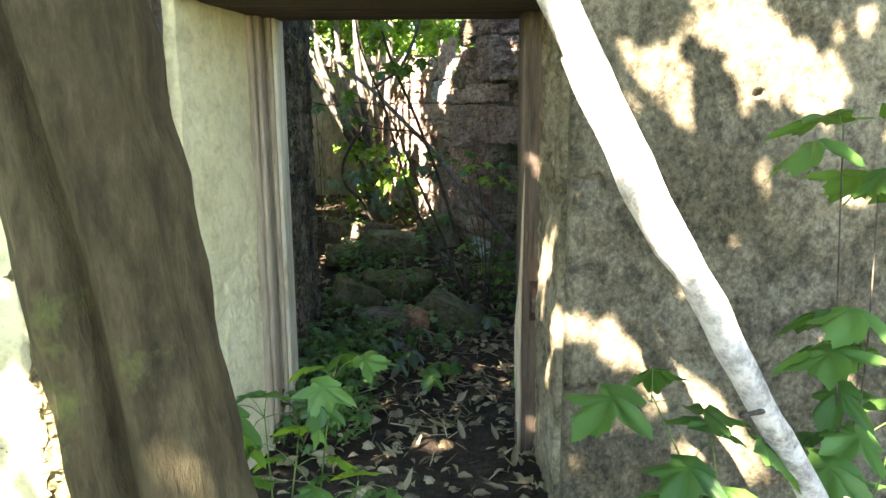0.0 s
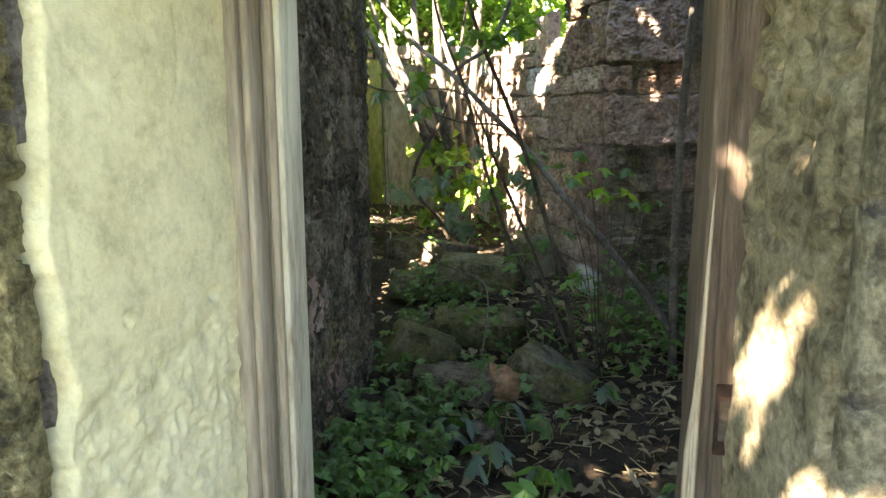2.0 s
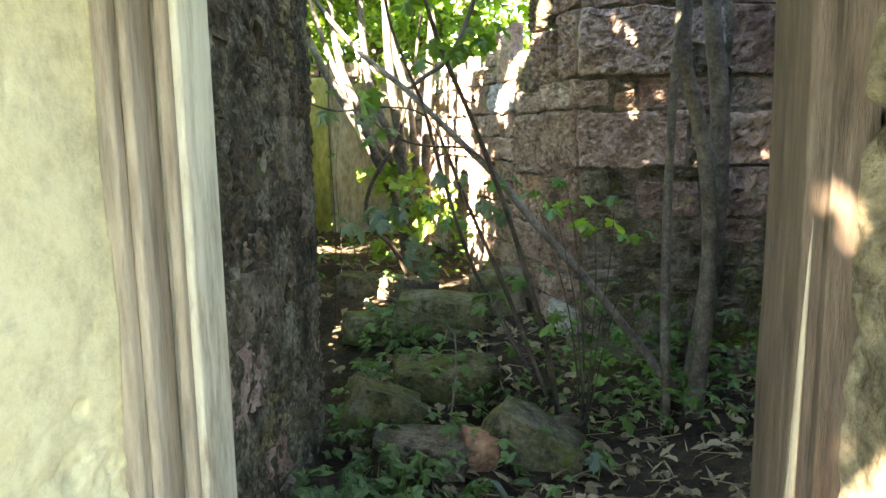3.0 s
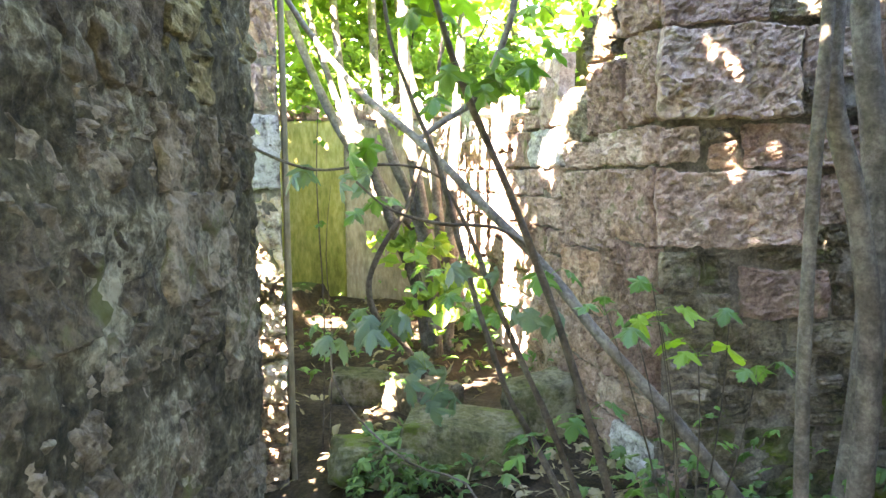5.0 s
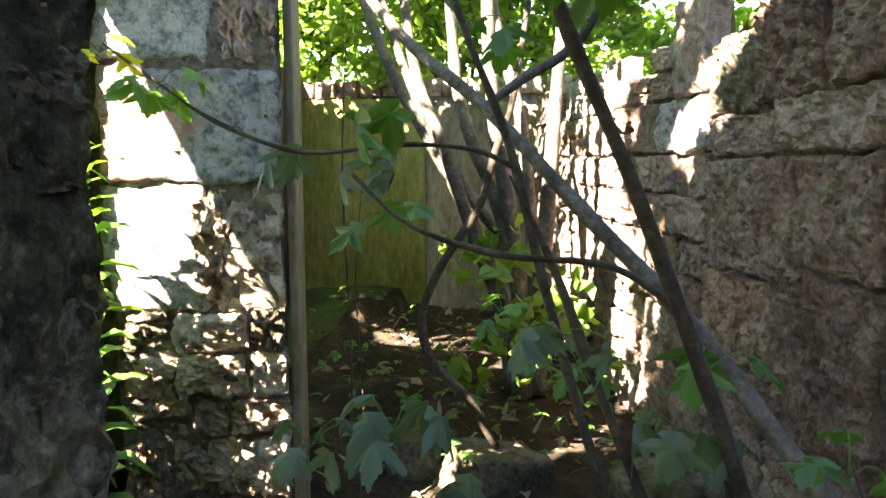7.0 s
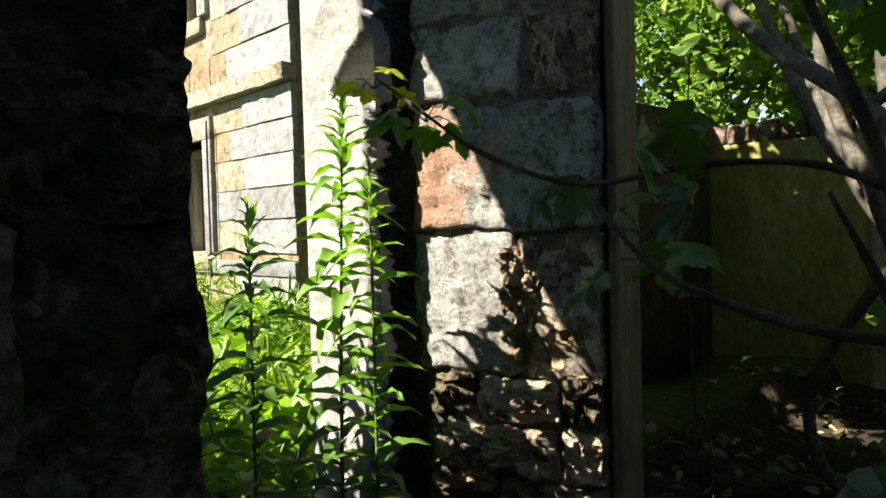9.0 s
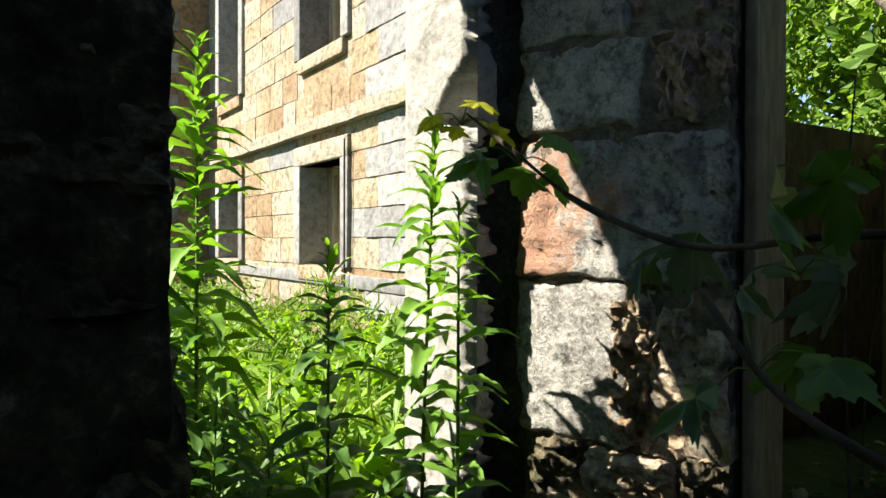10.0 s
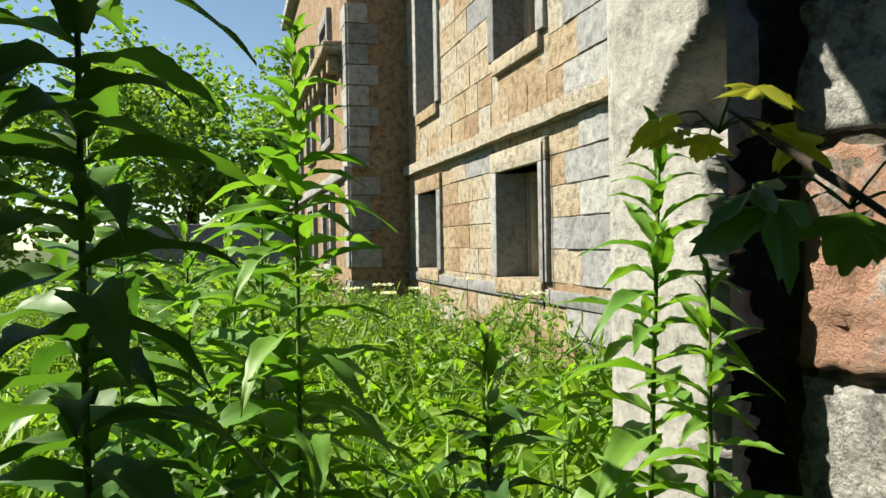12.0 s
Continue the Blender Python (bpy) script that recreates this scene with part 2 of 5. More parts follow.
def prism(poly, z0, z1, bevel=0.0):
    """A wall block over a plan outline, its top a height or a function of place."""
    bm = bmesh.new()
    low = [bm.verts.new((x, y, z0)) for x, y in poly]
    high = [bm.verts.new((x, y, z1(x, y) if callable(z1) else z1)) for x, y in poly]
    bm.faces.new(low[::-1])
    bm.faces.new(high)
    k = len(poly)
    for i in range(k):
        j = (i + 1) % k
        bm.faces.new((low[i], low[j], high[j], high[i]))
    bmesh.ops.recalc_face_normals(bm, faces=bm.faces)
    if bevel:
        bmesh.ops.bevel(bm, geom=bm.edges[:], offset=bevel, segments=2, affect="EDGES", profile=0.6)
    return bm


def boxed(x0, y0, z0, x1, y1, z1, bevel=0.004, wobble=0.0, cuts=0, seed=0):
    bm = prism([(x0, y0), (x1, y0), (x1, y1), (x0, y1)], z0, z1, 0)
    if cuts:
        bmesh.ops.subdivide_edges(bm, edges=bm.edges[:], cuts=cuts, use_grid_fill=True)
    if bevel and not cuts:
        bmesh.ops.bevel(bm, geom=bm.edges[:], offset=bevel, segments=2, affect="EDGES", profile=0.6)
    if wobble:
        for v in bm.verts:
            v.co += noise.noise_vector(v.co * 5 + Vector((seed, 0, 0))) * wobble
    return bm


def tube(points, radii, sides=8, knobs=0.0, flutes=0.0, steps=4, grooves=()):
    """A round stem along smoothed points."""
    pts, rad = [Vector(p) for p in points], list(radii)
    while len(rad) < len(pts):
        rad.append(rad[-1])
    fine, fr = [], []
    for i in range(len(pts) - 1):
        p0, p1, p2, p3 = pts[max(i - 1, 0)], pts[i], pts[i + 1], pts[min(i + 2, len(pts) - 1)]
        for s in range(steps):
            t = s / steps
            fine.append(0.5 * ((2 * p1) + (p2 - p0) * t + (2 * p0 - 5 * p1 + 4 * p2 - p3) * t * t + (3 * p1 - p0 - 3 * p2 + p3) * t ** 3))
            fr.append(rad[i] + (rad[i + 1] - rad[i]) * t)
    fine.append(pts[-1])
    fr.append(rad[-1])
    bm = bmesh.new()
    rings = []
    side = Vector((0.3, 1, 0.1))
    for i, (p, r) in enumerate(zip(fine, fr)):
        d = (fine[min(i + 1, len(fine) - 1)] - fine[max(i - 1, 0)]).normalized()
        a = d.cross(side).normalized()
        b = d.cross(a)
        ring = []
        for k in range(sides):
            w = 2 * math.pi * k / sides
            dirn = a * math.cos(w) + b * math.sin(w)
            rr = r * (1 + flutes * math.sin(3 * w + 0.6 * i / steps) * 0.5 + flutes * 0.35 * math.sin(7 * w))
            for at, wide, deep in grooves:
                rr *= 1 - deep * math.exp(-(((w - at + 0.12 * math.sin(i * 0.2)) / wide) ** 2))
            q = p + dirn * rr
            if knobs:
                q += dirn * knobs * noise.noise(q * 9)
            ring.append(bm.verts.new(q))
        rings.append(ring)
    for r0, r1 in zip(rings, rings[1:]):
        for k in range(sides):
            bm.faces.new((r0[k], r0[(k + 1) % sides], r1[(k + 1) % sides], r1[k]))
    bm.faces.new(rings[0][::-1])
    bm.faces.new(rings[-1])
    return bm


def sheet(origin, along, outward, length, height, step, relief, thick=0.02):
    """A wall skin: a fine grid pushed out by relief(u, z), closed at the back."""
    nu, nz = max(2, int(length / step)), max(2, int(height / step))
    o, a, n = Vector(origin), Vector(along).normalized(), Vector(outward).normalized()
    verts, faces = [], []
    for j in range(nz + 1):
        for i in range(nu + 1):
            u, z = length * i / nu, height * j / nz
            verts.append(o + a * u + Vector((0, 0, z)) + n * relief(u, z))
    for j in range(nz):
        for i in range(nu):
            k = j * (nu + 1) + i
            faces.append((k, k + 1, k + nu + 2, k + nu + 1))
    base = len(verts)
    ring = [i for i in range(nu + 1)] + [j * (nu + 1) + nu for j in range(1, nz + 1)] + [nz * (nu + 1) + i for i in range(nu - 1, -1, -1)] + [j * (nu + 1) for j in range(nz - 1, 0, -1)]
    for i in ring:
        u, z = length * (i % (nu + 1)) / nu, height * (i // (nu + 1)) / nz
        verts.append(o + a * u + Vector((0, 0, z)) - n * thick)
    for k in range(len(ring)):
        k2 = (k + 1) % len(ring)
        faces.append((ring[k], base + k, base + k2, ring[k2]))
    return [tuple(v) for v in verts], faces


def stone(name, origin, along, outward, u0, u1, z0, z1, depth, material, parent, res=4, rough=0.012, seed=0, lean=0.0):
    """One dressed or rubble stone of a wall, proud of the joints, with worn edges."""
    o, a, n = Vector(origin), Vector(along).normalized(), Vector(outward).normalized()
    centre = o + a * (u0 + u1) / 2 + Vector((0, 0, (z0 + z1) / 2))
    w, h = u1 - u0, z1 - z0
    nu = 2 + max(2, min(54, int(res * max(0.8, w / 0.3))))
    nz = 2 + max(2, min(40, int(res * max(0.7, h / 0.3))))
    rnd = random.Random(seed)
    off = Vector((rnd.uniform(-50, 50), rnd.uniform(-50, 50), rnd.uniform(-50, 50)))
    edge = min(0.009 if rough > 0.008 else 0.004, 0.2 * min(w, h))
    rim_w = 0.010 if rough > 0.008 else 0.004
    inset = min(0.2, rim_w / w), min(0.2, rim_w / h)
    us = [0.0] + [inset[0] + (1 - 2 * inset[0]) * i / (nu - 2) for i in range(nu - 1)] + [1.0]
    vs = [0.0] + [inset[1] + (1 - 2 * inset[1]) * i / (nz - 2) for i in range(nz - 1)] + [1.0]
    verts, faces = [], []
    for j in range(nz + 1):
        for i in range(nu + 1):
            fu, fz = us[i], vs[j]
            rim = (i in (0, nu)) + (j in (0, nz))
            du, dz = (fu - 0.5) * w, (fz - 0.5) * h
            q = Vector((du, 0, dz)) * 4.5 + off
            push = depth + rough * (noise.noise(q) * 0.7 + (abs(noise.noise(q * 1.9)) - 0.2) * 0.5 + noise.noise(q * 4.5) * 0.55 + (abs(noise.noise(q * 9)) - 0.2) * 0.9 + noise.noise(q * 17) * 0.45 - max(0.0, noise.noise(q * 2.6 + Vector((3, 1, 0))) - 0.3) * 1.6)
            wander = 0.018 * noise.noise(q * 1.7 + Vector((0, 7, 0))) + 0.008 * noise.noise(q * 5 + Vector((0, 7, 0))), 0.018 * noise.noise(q * 1.7 + Vector((0, 0, 7))) + 0.008 * noise.noise(q * 5 + Vector((0, 0, 7)))
            if rough > 0.008:
                du += wander[0]
                dz += wander[1]
            if rim:
                push -= edge * (0.9 if rim == 1 else 1.6)
                du *= 1 - 0.012 / max(w, 0.05) * rnd.random() * rim
                dz *= 1 - 0.012 / max(h, 0.05) * rnd.random() * rim
            dz += lean * du + 0.006 * noise.noise(q * 0.7 + Vector((9, 0, 0)))
            verts.append(a * du + n * push + Vector((0, 0, dz)))
    for j in range(nz):
        for i in range(nu):
            k = j * (nu + 1) + i
            faces.append((k, k + 1, k + nu + 2, k + nu + 1))
    ring = [i for i in range(nu + 1)] + [j * (nu + 1) + nu for j in range(1, nz + 1)] + [nz * (nu + 1) + i for i in range(nu - 1, -1, -1)] + [j * (nu + 1) for j in range(nz - 1, 0, -1)]
    base = len(verts)
    for i in ring:
        v = verts[i]
        verts.append(v - n * (v.dot(n) + 0.03))
    for k in range(len(ring)):
        k2 = (k + 1) % len(ring)
        faces.append((ring[k], base + k, base + k2, ring[k2]))
    me = bpy.data.meshes.new(name)
    me.from_pydata([tuple(v) for v in verts], [], faces)
    me.polygons.foreach_set("use_smooth", [0.008 < rough < 0.02] * len(me.polygons))
    me.materials.append(material)
    ob = new(name, me)
    ob.location = centre
    ob.parent = parent
    return ob


def masonry(parent, origin, along, outward, length, courses, widths, material, seed, depth=0.03, rough=0.012, res=4, top=None, gap=0.008, odd=(), small=0.0):
    """Courses of stones over a wall's face. odd: other materials drawn now and then."""
    rnd = random.Random(seed)
    k = 0
    for z0, z1 in zip(courses, courses[1:]):
        u = -0.0
        while u < length - 0.02:
            w = rnd.uniform(*widths) * (1.0 if z1 - z0 > 0.2 else 0.75)
            if length - u - w < widths[0] * 0.6:
                w = length - u
            cut = top(u + w / 2) if top else 99
            if z0 < cut - 0.05:
                zt = min(z1, cut + rnd.uniform(-0.04, 0.05))
                mt = rnd.choice(odd) if odd and rnd.random() < 0.2 else material
                split = rnd.random() < small and w > 0.16
                zs = [(z0, z0 + (zt - z0) * 0.5), (z0 + (zt - z0) * 0.5, zt)] if split else [(z0, zt)]
                for za, zb in zs:
                    ws = [(u, u + w * 0.55), (u + w * 0.55, u + w)] if split and rnd.random() < 0.5 else [(u, u + w)]
                    for ua, ub in ws:
                        stone("stone", origin, along, outward, ua + gap, ub - gap, za + gap, zb - gap, depth + rnd.uniform(-0.008, 0.014), mt, parent, res, rough, seed * 1000 + k, rnd.uniform(-0.012, 0.012))
                        k += 1
            u += w


def mortar_bed(parent, origin, along, outward, length, height, seed, out=0.018, step=0.025, lumps=0.010, material=None):
    """Rough lime mortar that fills the joints between the stones."""
    def rough(u, z):
        q = Vector((u, z, seed))
        return out + lumps * (noise.noise(q * 7) + 0.6 * noise.noise(q * 21) + 0.5 * noise.noise(q * 47) - 0.8 * max(0.0, noise.noise(q * 13 + Vector((4, 0, 0)))))
    v, f = sheet(origin, along, outward, length, height, step, rough, 0.005)
    return soup("mortar", v, f, material or MORTAR, parent, True)


def maple_mesh(size, material, droop=0.25, seed=0):
    """A five-lobed leaf, base at the origin, pointing along +y."""
    rnd = random.Random(seed)
    lobes = [(-128, 0.42), (-100, 0.30), (-70, 0.78), (-58, 0.62), (-40, 0.46), (-22, 0.70), (-12, 0.78), (0, 1.0), (12, 0.78), (22, 0.70), (40, 0.46), (58, 0.62), (70, 0.78), (100, 0.30), (128, 0.42)]
    # toothed outline: two small teeth between neighbouring points
    outline = []
    for (a0, r0), (a1, r1) in zip(lobes, lobes[1:]):
        for k in range(3):
            t = k / 3
            outline.append((a0 + (a1 - a0) * t, (r0 + (r1 - r0) * t) * (1.0 if k == 0 else rnd.uniform(0.9, 1.0) if k == 1 else rnd.uniform(1.0, 1.07)), k))
    outline.append((*lobes[-1], 0))

    def place(ang, r, lift):
        x, y = r * math.sin(radians(ang)), 0.28 * size + r * 0.72 * math.cos(radians(ang))
        return (x, y, -droop * (x * x * 1.6 + y * y) / size + 0.05 * size * math.sin(ang * 0.12) + lift)

    verts, faces = [(0, 0, 0), (0, 0.30 * size, 0.01 * size)], []
    n = len(outline)
    scale = [size * rnd.uniform(0.94, 1.06) for _ in outline]
    verts += [place(a, r * q * 0.5, 0.045 * size * math.cos(radians(a) * 5.2) * -1) for (a, r, k), q in zip(outline, scale)]
    verts += [place(a, r * q, 0.02 * size * rnd.uniform(-1, 1)) for (a, r, k), q in zip(outline, scale)]
    for i in range(n - 1):
        faces += [(1, 2 + i, 3 + i), (2 + i, 2 + n + i, 3 + n + i, 3 + i)]
    faces += [(0, 2 + n, 2, 1), (0, 1, 1 + n, 1 + 2 * n)]
    me = bpy.data.meshes.new("leaf")
    me.from_pydata(verts, [], faces)
    me.polygons.foreach_set("use_smooth", [True] * len(me.polygons))
    me.materials.append(material)
    return me


def lance_mesh(length, width, material, bend=0.5, seed=0):
    """A long narrow drooping leaf along +y with a folded midrib and a toothed, wavy edge."""
    rnd = random.Random(seed)
    verts, faces = [], []
    n = 14
    ripple, sway = rnd.uniform(0, 6.28), rnd.uniform(-0.06, 0.06)
    for i in range(n + 1):
        t = i / n
        w = width * (math.sin(math.pi * min(1, 0.05 + t * 0.95) ** 0.72) + 0.02) * 0.5
        w *= 1.0 + (0.07 if i % 2 else -0.05)
        if i == n:
            w = 0.0008
        y = length * (t - 0.16 * bend * t * t)
        z = length * (0.30 * t - bend * 0.85 * t * t)
        x = sway * length * t * t
        wav = 0.022 * length * math.sin(t * 15 + ripple)
        wav2 = 0.022 * length * math.sin(t * 13 + ripple * 2)
        verts += [(x - w, y, z + w * 0.45 + wav), (x - w * 0.5, y, z + w * 0.32), (x, y, z), (x + w * 0.5, y, z + w * 0.32), (x + w, y, z + w * 0.45 + wav2)]
    for i in range(n):
        k = 5 * i
        faces += [(k + c, k + c + 1, k + c + 6, k + c + 5) for c in range(4)]
    me = bpy.data.meshes.new("leaf")
    me.from_pydata(verts, [], faces)
    me.polygons.foreach_set("use_smooth", [True] * len(me.polygons))
    me.materials.append(material)
    return me


def put(mesh, parent, at, yaw, pitch=0.0, roll=0.0, size=1.0, name="leaf"):
    ob = new(name, mesh)
    ob.matrix_basis = pose(*at, pitch, roll, yaw) @ Matrix.Scale(size, 4)
    ob.parent = parent
    return ob


def leaf_cloud(name, places, size, material, parent=None, seed=0, narrow=0.55, upward=0.5, squash=1.0):
    """Many small folded leaves as one mesh; places is an array of points."""
    rng = np.random.default_rng(seed)
    p = np.asarray(places, float)
    n = len(p)
    d = rng.normal(size=(n, 3))
    d[:, 2] = d[:, 2] * (1 - upward) - 0.15
    d /= np.linalg.norm(d, axis=1)[:, None]
    r = rng.normal(size=(n, 3))
    r[:, 2] *= 0.35
    s = np.cross(d, r)
    s /= np.linalg.norm(s, axis=1)[:, None]
    up = np.cross(s, d)
    ln = size * rng.uniform(0.6, 1.35, n)[:, None]
    w = ln * narrow * 0.5
    base, tip = p - d * ln * 0.5, p + d * ln * 0.5 - up * ln * 0.1
    m1, m2 = p - d * ln * 0.12, p + d * ln * 0.18
    v = np.stack([base, m1 + s * w + up * w * 0.35, m2 + s * w * 0.8 + up * w * 0.3, tip, m2 - s * w * 0.8 + up * w * 0.3, m1 - s * w + up * w * 0.35], 1).reshape(-1, 3)
    f = [q for i in range(0, 6 * n, 6) for q in ((i, i + 1, i + 2, i + 3), (i, i + 3, i + 4, i + 5))]
    return soup(name, v.tolist(), f, material, parent)


def shaped_cloud(name, places, size, templates, material, seed=0, tilt=0.35):
    """Many shaped leaves lying about as one mesh: copies of template leaves, turned and tilted."""
    rng = np.random.default_rng(seed)
    shapes = []
    for me in templates:
        co = np.empty(len(me.vertices) * 3)
        me.vertices.foreach_get("co", co)
        shapes.append((co.reshape(-1, 3), [tuple(p.vertices) for p in me.polygons]))
    verts, faces, base = [], [], 0
    for p in np.asarray(places, float):
        co, polys = shapes[rng.integers(len(shapes))]
        a, b, c = rng.uniform(0, 6.283), rng.normal() * tilt, rng.normal() * tilt
        turn = np.array(Matrix.Rotation(a, 3, "Z") @ Matrix.Rotation(b, 3, "X") @ Matrix.Rotation(c, 3, "Y"))
        verts.append((co - np.array((0, 0.4, 0))) @ turn.T * (size * rng.uniform(0.55, 1.3)) + p)
        faces += [tuple(base + k for k in q) for q in polys]
        base += len(co)
    return soup(name, np.concatenate(verts).tolist(), faces, material, None, True)


def blobs(seed, centres, count, spread):
    """Leaf places in uneven clumps round given centres."""
    rng = np.random.default_rng(seed)
    out = []
    for c in centres:
        k = rng.integers(5, 9)
        for _ in range(k):
            q = np.array(c) + rng.normal(size=3) * np.array(spread) * 0.75
            out.append(q + rng.normal(size=(count // k, 3)) * np.array(spread) * rng.uniform(0.2, 0.45))
    return np.concatenate(out)


# ---- ground ----
def ground_z(x, y):
    z = 0.03 * noise.noise(Vector((x * 1.3, y * 1.3, 0))) + 0.02 * noise.noise(Vector((x * 4, y * 4, 5)))
    inside = 1.0 if (x > -2.6 and y > 3.0) else 0.0
    if inside:
        z += 0.30 * max(0.0, min(1.0, (y - 5.0) / 1.3)) * (1 if x < 0.6 else max(0, 1 - (x - 0.6) * 2))
        z += 0.09 * noise.noise(Vector((x * 2.2, y * 2.2, 3))) * max(0.0, min(1.0, (y - 4.0)))
        z += 0.07 * max(0.0, 1 - abs(x + 0.75) / 0.35) * (1 if y < 5 else 0)
    if x < -1.9:
        z += 0.10 + 0.1 * noise.noise(Vector((x * 0.5, y * 0.5, 8)))
    return z


def axis(lo, hi, step, far):
    mid = list(np.arange(lo, hi + step / 2, step))
    out, g = [], step
    a = hi
    while a < far:
        g *= 1.35
        a += g
        out.append(a)
    left, g, a = [], step, lo
    while a > -far:
        g *= 1.35
        a -= g
        left.append(a)
    return left[::-1] + mid + out


gx, gy = axis(-2.4, 2.6, 0.06, 900), axis(-0.5, 9.6, 0.06, 900)
gverts = [(x, y, ground_z(x, y) if abs(x) < 40 and abs(y) < 40 else 0.0) for y in gy for x in gx]
gfaces = [(j * len(gx) + i, j * len(gx) + i + 1, (j + 1) * len(gx) + i + 1, (j + 1) * len(gx) + i) for j in range(len(gy) - 1) for i in range(len(gx) - 1)]
ground = soup("ground", gverts, gfaces, SOIL, None, True)
ground.data.materials.append(GRASSY)
for poly in ground.data.polygons:
    c = poly.center
    poly.material_index = 1 if c.x < -2.0 or c.x > 5 or c.y > 11 or c.y < -3 else 0
tagged(ground, "dark leaf-strewn soil that turns to meadow outside", "ground", kind="structure")

# ---- south wall with the doorway ----
wall_south_left = obj("wall_south_left", prism([(-1.7, 2.47), (-0.90, 2.47), (-0.79, 3.0), (-0.79, 3.26), (-1.7, 3.26)], -0.1, lambda x, y: 3.6 + 0.15 * math.sin(x * 3)), MORTAR)
tagged(wall_south_left, "thick rubble wall with crumbling mossy face beside the doorway", "wall", kind="structure")
masonry(wall_south_left, (-0.90, 2.42, 0), (-1, 0, 0), (0, -1, 0), 0.8, [0, .22, .45, .66, .9, 1.12, 1.35, 1.55, 1.8, 2.05, 2.3, 2.6, 2.9], (0.16, 0.40), RUBBLE, 11, 0.026, 0.042, 18, small=0.45, gap=0.004)


def plaster_relief(u, z):
    d = 0.034 + 0.010 * noise.noise(Vector((u * 4, z * 3, 1))) + 0.003 * noise.noise(Vector((u * 16, z * 14, 2)))
    # the lower coat has blistered and crumbled
    edge = 0.92 + 0.10 * noise.noise(Vector((u * 5, 0.0, 7)))
    crumbled = max(0.0, min(1.0, (edge - z) * 14)) * max(0.25, min(1.0, (z - 0.35) * 4))
    d -= crumbled * (0.004 + 0.012 * max(0.0, noise.noise(Vector((u * 11, z * 11, 4)))))
    d += crumbled * (0.006 * noise.noise(Vector((u * 24, z * 26, 5))) + 0.006 * noise.noise(Vector((u * 60, z * 64, 5))))
    d -= 0.003 * max(0.0, 1 - abs(noise.noise(Vector((u * 3.2, z * 1.5, 9)))) / 0.025) * (1 if z > 0.9 else 0)
    left = 0.05 + 0.03 * noise.noise(Vector((0, z * 3, 6))) + 0.012 * noise.noise(Vector((0, z * 11, 6))) + 0.005 * noise.noise(Vector((0, z * 37, 6)))
    k = max(0.0, min(1.0, (left + 0.02 * max(0.0, z - 0.6) - u) / 0.015 + 0.5))
    d -= 0.14 * k
    for hu, hz, r in ((0.10, 0.72, 0.010), (0.50, 0.95, 0.018), (0.22, 0.965, 0.014)):
        k = math.hypot(u - hu, (z - hz) * 0.8) / r
        if k < 1:
            d -= 0.016 * (1 - k * k)
    return d


mortar_bed(wall_south_left, (-0.908, 2.42, 0), (-1, 0, 0), (0, -1, 0), 0.77, 2.9, 23, 0.022, 0.012, 0.014, RUBBLE)
v, f = sheet((-0.905, 2.405, 0.0), (0.115, 0.59, 0), (0.98, -0.19, 0), 0.595, 2.1, 0.007, plaster_relief, 0.042)
plaster_reveal = soup("plaster_reveal", v, f, PLASTER, wall_south_left, True)
plaster_reveal["label"] = "pitted limewashed plaster on the door reveal"



def pale_relief(u, z):
    lost = 0.05 + 0.03 * noise.noise(Vector((0, z * 4, 51))) + 0.012 * noise.noise(Vector((0, z * 15, 52)))
    return (0.062 if u > lost else 0.0) + 0.006 * noise.noise(Vector((u * 7, z * 7, 53))) + 0.002 * noise.noise(Vector((u * 30, z * 30, 54)))


v, f = sheet((-1.34, 2.42, 0.0), (-1, 0, 0), (0, -1, 0), 0.36, 2.9, 0.012, pale_relief, 0.02)
soup("pale_coat", v, f, PLASTER, wall_south_left, True)["label"] = "pale limewashed coat broken along its edge"

wall_south_right = obj("wall_south_right", prism([(0.435, 2.45), (4.5, 2.45), (4.5, 3.1), (0.41, 3.1)], -0.1, lambda x, y: 3.6 + 0.1 * math.sin(x * 2)), MORTAR)
tagged(wall_south_right, "stained grey rendered wall with patches of brick", "wall", kind="structure")


def render_relief(u, z):
    d = 0.010 + 0.016 * noise.noise(Vector((u * 2.2, z * 2.2, 11))) + 0.013 * noise.noise(Vector((u * 8, z * 8, 12))) + 0.008 * noise.noise(Vector((u * 22, z * 22, 13)))
    for su, sz, sw in ((0.055, 1.225, 0.065), (0.055, 0.925, 0.07), (0.05, 0.50, 0.05)):
        if abs(u - su) < sw and abs(z - sz + 0.006 * math.sin(u * 60)) < 0.014:
            d -= 0.045
    for hu, hz, r in ((0.33, 1.86, 0.05), (0.95, 1.86, 0.06), (0.6, 1.5, 0.03)):
        k = math.hypot(u - hu, (z - hz) * 1.6) / r
        if k < 1:
            d -= 0.05 * (1 - k)
    e = 0.03 + 0.02 * noise.noise(Vector((0, z * 6, 15)))
    if u < e:
        d -= 0.02 * (1 - u / e)
    return d


v, f = sheet((0.42, 2.43, 0.0), (1, 0, 0), (0, -1, 0), 2.2, 2.4, 0.010, render_relief, 0.06)
render_skin = soup("render_coat", v, f, RENDER, wall_south_right, True)
render_skin["label"] = "blotched grey lime render worn through in places"


